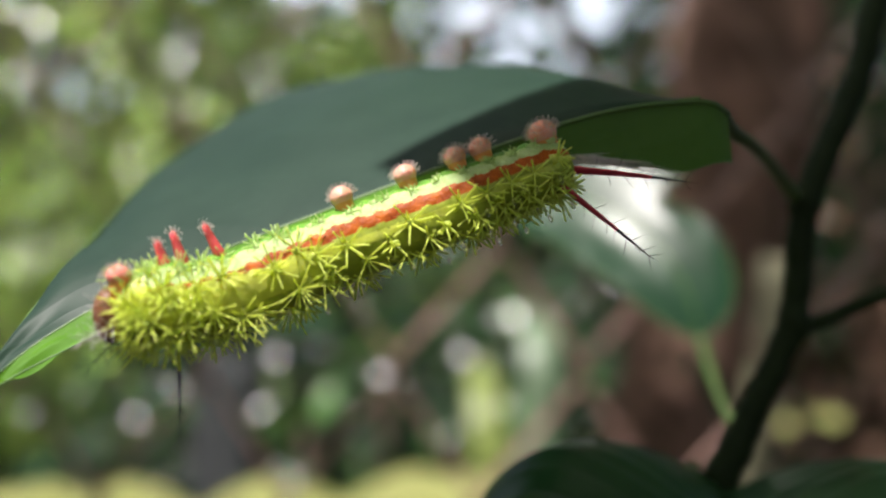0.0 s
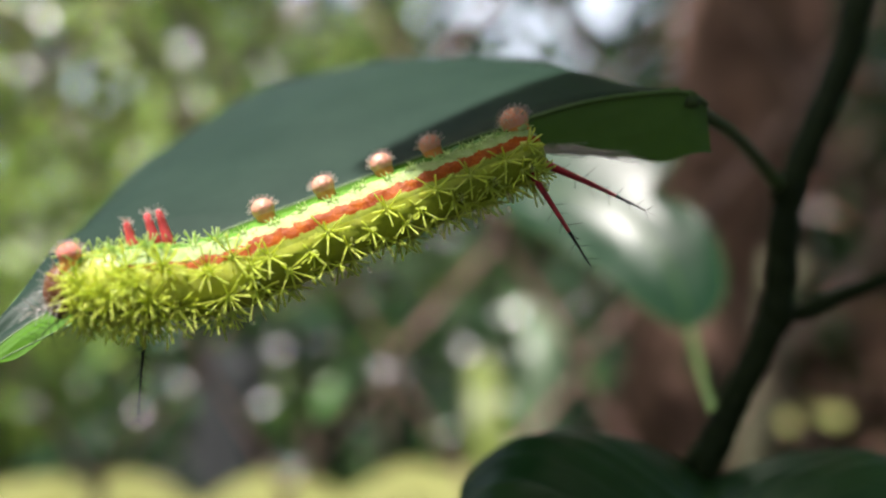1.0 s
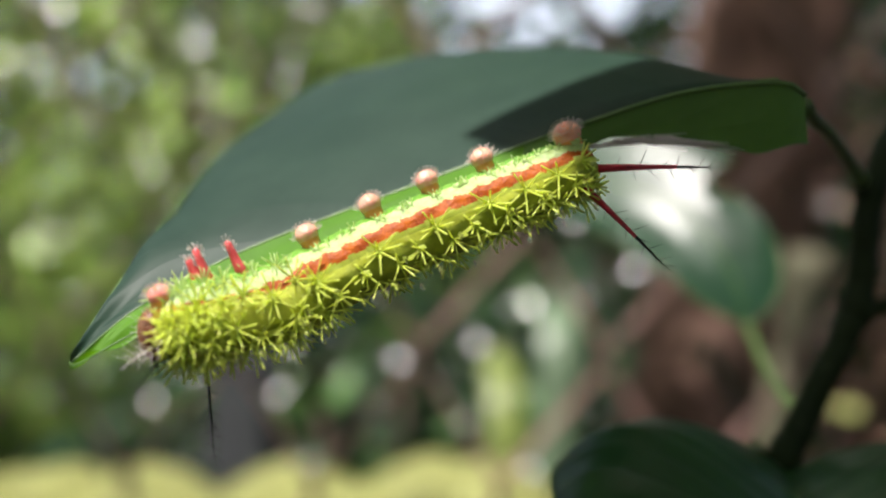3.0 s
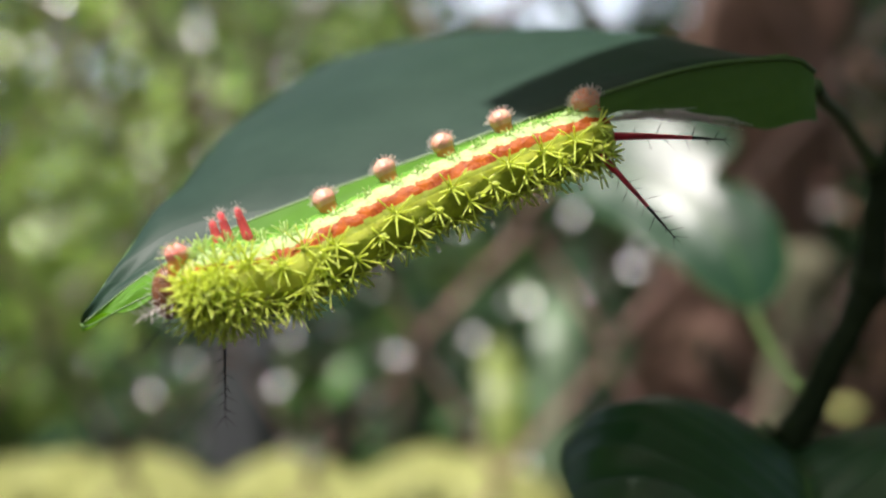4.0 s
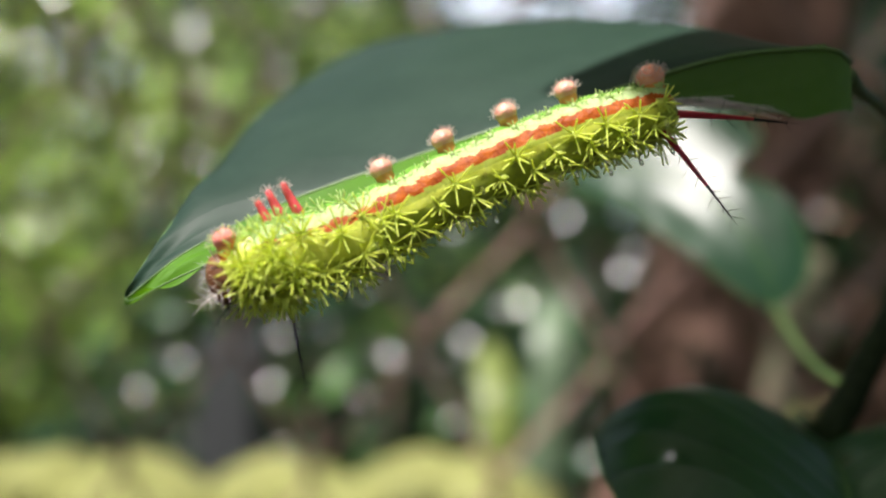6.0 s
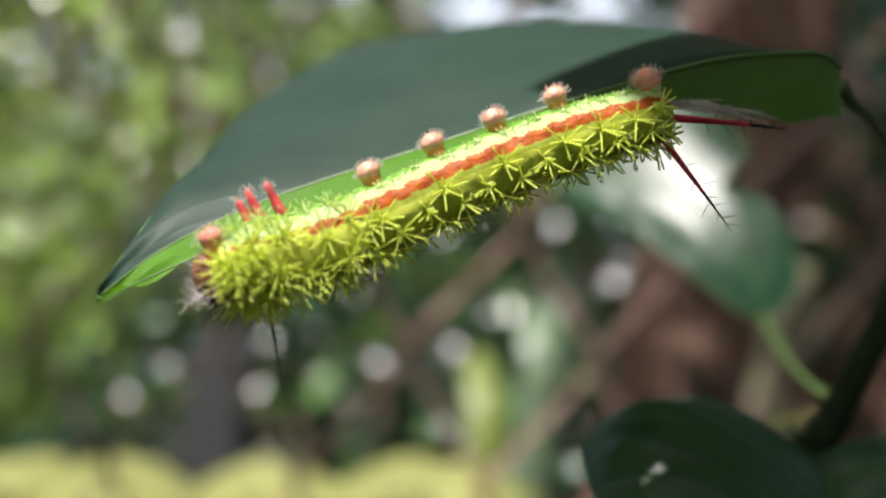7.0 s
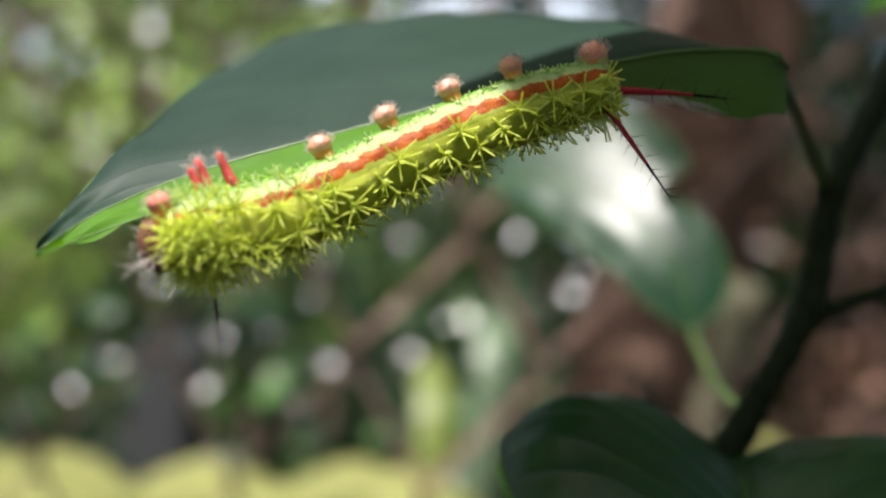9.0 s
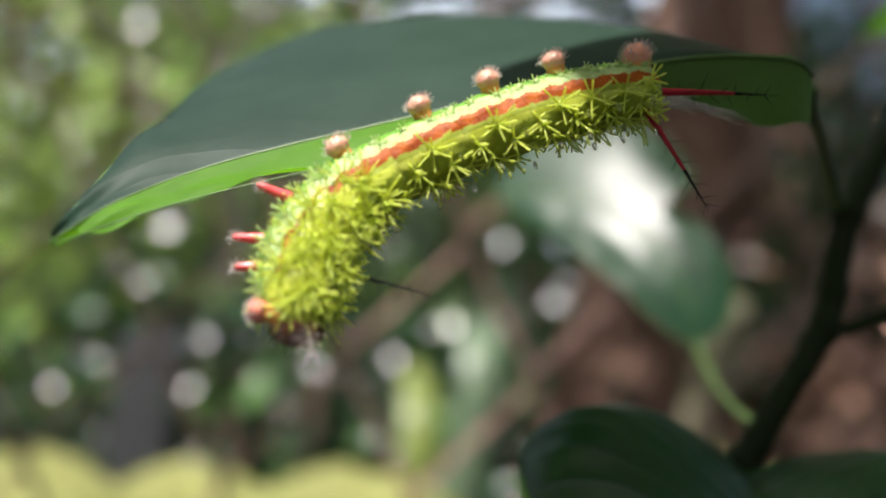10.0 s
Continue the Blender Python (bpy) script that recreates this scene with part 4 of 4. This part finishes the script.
# strap-leaved plant behind the fence
M_STRAP = leaf_mat("strap_leaf", (0.17, 0.24, 0.15), (0.11, 0.17, 0.10), (0.2, 0.3, 0.14), 0.2, 0.4, 60)
M_STRAP_YELLOW = leaf_mat("strap_leaf_yellow", (0.24, 0.30, 0.075), (0.16, 0.22, 0.05), (0.3, 0.38, 0.08), 0.3, 0.4, 60)
strap = empty("strap_leaved_plant", (0.0, 0.56, 0.0), "tall clump of upright pale green strap leaves", "plant")
rng = random.Random(17)
for k, (x, top, material) in enumerate(((0.064, 1.062, M_STRAP), (0.030, 1.022, M_STRAP_YELLOW))):
    line_k = spline([Vector((x * 0.25, rng.uniform(-0.02, 0.02), -0.02)), Vector((x * 0.5, 0, 0.4)), Vector((x * 0.85, -0.01, 0.8)), Vector((x, 0.0, top - 0.06)), Vector((x + rng.uniform(-0.01, 0.01), 0.055, top))], 30)

    def s_rib(u, line_k=line_k):
        q = min(u * 30, 29.999)
        return line_k[int(q)].lerp(line_k[int(q) + 1], q - int(q))

    def s_l(u, v):
        return Vector((-1, 0.1, 0.0)) * 0.0125 * min(1.0, 3.2 * math.sqrt(1.0001 - u)) * v + Vector((0, 0.003, 0)) * v * v

    def s_r(u, v):
        return Vector((1, 0.1, 0.0)) * 0.0125 * min(1.0, 3.2 * math.sqrt(1.0001 - u)) * v + Vector((0, 0.003, 0)) * v * v

    blade("leaf", s_rib, (s_l, s_r), 40, 4, material, strap, 0.002, k * 3.0)


# a grey post and a pale stake among the undergrowth
M_GREY = mat("weathered_concrete", (0.06, 0.066, 0.07), 0.9, (0.034, 0.038, 0.042), 25, 0.5, 120)
M_STAKE = mat("pale_wood", (0.26, 0.25, 0.16), 0.8, (0.16, 0.15, 0.095), 40, 0.5, 200)
bm = bmesh.new()
bmesh.ops.create_cube(bm, size=1.0, matrix=Matrix.Translation((0, 0, 0.49)) @ Matrix.Diagonal((0.055, 0.055, 1.04, 1)))
bmesh.ops.bevel(bm, geom=bm.edges[:], offset=0.008, segments=3, affect="EDGES")
post = part("concrete_post", bm, M_GREY, smooth=False)
post.matrix_basis = Matrix.Translation((-0.181, 0.72, 0.0))
tagged(post, "short grey weathered concrete post among the shrubs", "post")
bm = bmesh.new()
line = spline([Vector((0, 0, -0.03)), Vector((0.045, 0, 0.42)), Vector((0.075, 0, 0.80)), Vector((0.090, 0, 0.97)), Vector((0.107, 0, 1.095))], 40)
tube(bm, line, [0.0095 - 0.00003 * i + 0.0006 * math.sin(i * 1.3) for i in range(41)], 12)
stake = part("wooden_stake", bm, M_STAKE)
stake.matrix_basis = Matrix.Translation((0.047, 0.385, 0.0))
tagged(stake, "pale weathered wooden stake leaning behind the fence", "stake")

# a thin bare sapling before the lit shrubs
sapling = empty("bare_sapling", (-0.05, 1.03, 0.0), "thin dark bare sapling stem with a few twigs", "sapling")
S0 = Vector((-0.05, 1.03, 0.0))
trunk_line = spline([Vector(p) - S0 for p in ((-0.05, 1.03, -0.03), (-0.09, 1.03, 0.55), (-0.17, 1.01, 1.05), (-0.274, 1.0, 1.22), (-0.321, 1.0, 1.262), (-0.373, 1.0, 1.346), (-0.44, 1.0, 1.6), (-0.50, 1.02, 1.9))], 56)
bm = bmesh.new()
tube(bm, trunk_line, [0.010 - 0.00012 * i for i in range(57)], 10)
part("stem", bm, M_TWIG, sapling)
for a, b, c in (((-0.40, 1.0, 1.44), (-0.44, 1.0, 1.385), (-0.56, 0.99, 1.33)), ((-0.30, 1.0, 1.245), (-0.36, 0.98, 1.225), (-0.46, 0.97, 1.26))):
    bm = bmesh.new()
    tube(bm, spline([Vector(a) - S0, Vector(b) - S0, Vector(c) - S0], 12), [0.006 - 0.0003 * i for i in range(13)], 8)
    part("twig", bm, M_TWIG, sapling)

# ---- what moves ----
# how the plant's leaves sway: seconds; millimetres right, ahead, up; degrees of turn about the leaf's base
SWAY = [
    (0.0, 0.00, 0.00, 0.00, 0.00, 0.00, 0.00),
    (0.5, 0.48, 1.02, -0.24, 0.03, -0.00, 0.17),
    (1.0, 0.76, 1.74, -0.20, -0.02, -0.14, 0.15),
    (1.5, -0.31, 0.60, -0.01, -0.06, -0.03, -0.02),
    (2.0, -0.81, -0.58, 0.42, -0.22, -0.27, -0.18),
    (2.5, -0.72, -0.92, 0.02, -0.12, -0.17, -0.22),
    (4.0, -1.92, -1.65, 0.06, -0.11, -0.09, -0.53),
    (4.5, -2.72, -1.47, 0.75, -0.17, 0.44, -0.80),
    (5.0, -3.25, -1.58, 0.05, -0.14, 0.06, -0.75),
    (6.5, -3.26, -0.08, -0.41, 0.01, -0.06, -1.12),
    (7.0, -3.70, -1.20, 0.15, -0.08, 0.09, -1.05),
    (7.5, -2.00, -1.60, 0.39, -0.14, -0.42, -0.66),
    (8.0, -1.22, -1.46, 0.58, -0.16, -0.17, -0.43),
    (8.5, 0.08, 0.33, 0.68, 0.03, 1.22, 0.32),
    (9.0, 0.45, 1.75, 1.10, -0.39, 0.08, 0.19),
    (9.5, -1.07, 0.52, 0.14, -0.26, -2.26, 0.15),
    (10.0, -1.53, -1.16, 1.85, -0.50, 0.19, -0.38),
]
STANCES = []


def stance(t, line, stations):
    """The caterpillar at t: its middle line from tail to head, in millimetres right, ahead and up, and how far along it the tail
    knob, the four knobs and the three pegs stand."""
    STANCES.append((t, line, stations))


stance(0.0, [(7.8, 58.2, 5.8), (1.8, 57.9, 3.3), (-7.0, 57.0, 0.0), (-14.1, 55.2, -2.9), (-20.2, 53.0, -3.7)],
       [0.8, 5.5, 7.3, 10.9, 15.5, 24.4, 27.1, 28.2])
stance(0.5, [(8.8, 59.2, 5.3), (2.1, 58.9, 2.8), (-5.7, 57.9, -0.4), (-13.4, 56.1, -3.4), (-19.6, 53.9, -3.7)],
       [0.8, 6.8, 10.6, 13.0, 15.6, 23.7, 26.3, 27.8])
stance(1.0, [(8.1, 59.9, 5.7), (1.6, 59.6, 2.9), (-6.4, 58.7, -0.4), (-13.2, 56.8, -3.0), (-21.4, 54.6, -3.5)],
       [0.8, 7.1, 10.6, 14.9, 19.3, 26.5, 27.4, 28.8])
stance(1.5, [(2.8, 58.8, 3.8), (-3.2, 58.5, 0.7), (-11.8, 57.6, -2.1), (-18.1, 55.8, -4.5), (-23.7, 53.6, -5.1)],
       [0.9, 7.1, 8.4, 9.7, 13.8, 21.9, 24.6, 26.5])
stance(2.0, [(1.7, 57.7, 4.8), (-4.3, 57.4, 2.3), (-11.5, 56.5, -1.2), (-18.3, 54.7, -4.5), (-24.7, 52.5, -5.7)],
       [0.8, 6.9, 10.9, 15.2, 18.1, 22.5, 24.6, 26.8])
stance(2.5, [(3.1, 57.3, 4.3), (-2.9, 57.1, 1.7), (-10.6, 56.2, -1.7), (-17.8, 54.4, -5.2), (-24.3, 52.2, -6.7)],
       [0.8, 7.2, 11.2, 15.4, 20.0, 24.8, 27.4, 28.5])
stance(4.0, [(2.5, 56.7, 4.7), (-3.7, 56.5, 2.3), (-11.4, 55.6, -1.4), (-18.7, 53.9, -5.3), (-25.1, 51.7, -6.3)],
       [0.8, 6.9, 11.2, 15.5, 20.0, 26.4, 27.7, 28.4])
stance(4.5, [(2.4, 57.0, 6.4), (-4.3, 56.7, 3.9), (-11.9, 55.9, 0.1), (-19.2, 54.2, -3.7), (-26.1, 52.1, -6.0)],
       [1.0, 7.2, 11.5, 16.0, 20.7, 27.4, 29.0, 30.2])
stance(5.0, [(1.4, 56.8, 5.3), (-4.9, 56.6, 2.9), (-12.5, 55.8, -0.9), (-19.7, 54.1, -4.7), (-26.6, 52.0, -6.5)],
       [0.8, 7.0, 11.2, 15.8, 20.2, 26.8, 27.8, 28.9])
stance(6.5, [(3.2, 58.4, 4.9), (-3.5, 58.3, 2.6), (-11.2, 57.5, -1.0), (-18.4, 55.8, -4.9), (-25.7, 53.8, -7.4)],
       [1.0, 7.0, 11.3, 15.9, 20.7, 27.4, 28.6, 29.5])
stance(7.0, [(2.9, 57.3, 5.4), (-3.6, 57.1, 3.1), (-11.5, 56.3, -0.6), (-18.7, 54.7, -4.4), (-25.8, 52.6, -6.7)],
       [1.0, 7.3, 11.7, 16.1, 20.8, 27.6, 28.9, 29.9])
stance(7.5, [(3.7, 56.8, 5.9), (-3.1, 56.6, 3.1), (-11.0, 55.7, -0.8), (-17.7, 54.0, -4.6), (-24.4, 51.9, -7.0)],
       [1.2, 7.3, 11.7, 16.3, 20.8, 27.5, 28.8, 29.8])
stance(8.0, [(4.6, 56.8, 5.4), (-2.0, 56.6, 2.7), (-9.7, 55.7, -1.0), (-16.3, 54.0, -4.6), (-23.2, 51.8, -7.0)],
       [1.0, 7.0, 11.4, 15.9, 20.7, 27.1, 28.4, 29.4])
stance(8.5, [(4.4, 58.4, 6.7), (-2.4, 58.1, 3.5), (-9.9, 57.2, -0.4), (-16.6, 55.3, -4.2), (-23.2, 53.1, -6.3)],
       [0.8, 7.3, 11.8, 16.4, 21.1, 27.5, 28.8, 29.5])
stance(9.0, [(7.0, 59.9, 7.4), (-0.0, 59.5, 4.5), (-7.4, 58.6, 0.3), (-14.3, 56.7, -3.9), (-21.2, 54.5, -6.1)],
       [1.3, 7.2, 11.7, 16.3, 21.2, 28.0, 29.5, 30.3])
stance(9.5, [(3.6, 58.7, 3.9), (-2.7, 58.3, 1.2), (-10.0, 57.4, -2.9), (-16.0, 55.6, -6.9), (-21.3, 53.3, -10.4)],
       [1.0, 6.9, 11.3, 15.8, 20.5, 27.2, 28.5, 29.2])
stance(10.0, [(6.3, 57.1, 8.4), (-1.5, 56.8, 5.6), (-10.2, 56.0, 0.8), (-15.4, 54.1, -4.3), (-16.1, 51.9, -10.1)],
       [1.8, 7.6, 12.1, 16.9, 22.3, 25.9, 28.1, 29.7])


def motions():
    tracks = [[] for _ in segments]
    for t, line, st in STANCES:
        pts = spline([mm(*p) for p in line], 200)
        run = [0.0]
        for a, b in zip(pts, pts[1:]):
            run.append(run[-1] + (b - a).length * 1000)
        full = run[-1]
        at = [st[0] + 1.2, (st[0] + st[1]) / 2 + 0.6, st[1], st[2], st[3], st[4], (st[4] + st[5]) / 2, st[5], st[6], st[7], full - 1.2]
        at[9] = min(at[9], full - 2.0)
        for i, s in enumerate(at):
            k = min(range(201), key=lambda q: abs(run[q] - s))
            lo, hi = max(0, k - 16), min(200, k + 16)
            d = (pts[lo] - pts[hi]).normalized()
            away = (Vector((0, 1, 0)) - d * d.y).normalized()
            m = Matrix((d, away, d.cross(away))).transposed().to_4x4()
            tracks[i].append((t, Matrix.Translation(pts[k] - BASE) @ m))
    for seg, rows in zip(segments, tracks):
        walk(seg, rows)
    # the leaves sway in the wind, the petiole turns on the stem
    for blade_part, pivot, share in ((main_leaf, (22.0, 66.0, 9.0), 1.0), (low_leaf, (26.3, 79.0, -22.6), 0.45)):
        c = Matrix.Translation(mm(*pivot) - P0)
        walk(blade_part, [(t, c @ pose(x * share / 1000, y * share / 1000, z * share / 1000, a * share, b * share, g * share) @ c.inverted()) for t, x, y, z, a, b, g in SWAY])
    hinge = mm(33.4, 81.2, 5.2) - P0
    c, arm = Matrix.Translation(hinge), mm(22.0, 66.0, 9.0) - P0 - hinge
    walk(main_petiole, [(t, c @ arm.rotation_difference(arm + Vector((x, y, z)) / 1000).to_matrix().to_4x4() @ c.inverted()) for t, x, y, z, a, b, g in SWAY])
    # the upper tail spike lifts as the tail creeps on
    for ob in tail_spike:
        walk(ob, [(t, Matrix.Translation(Vector((1.5, -0.5, -0.2)) * mmv) @ Matrix.Rotation(radians(-lift), 4, "Y"))
                  for t, lift in ((0.0, -3), (0.5, -9), (1.0, -22), (1.5, -3), (2.0, 3), (4.5, 5), (7.0, 5), (9.0, 7), (10.0, 14))])

    for ob in low_spike:
        walk(ob, [(t, Matrix.Translation(Vector((1.3, -1.0, -1.2)) * mmv) @ Matrix.Rotation(radians(drop), 4, "Y"))
                  for t, drop in ((0.0, -2), (0.5, 11), (1.0, 17), (1.5, -6), (2.0, 2), (2.5, 3), (4.0, 4), (7.0, 6), (9.0, 8), (10.0, 7))])


motions()
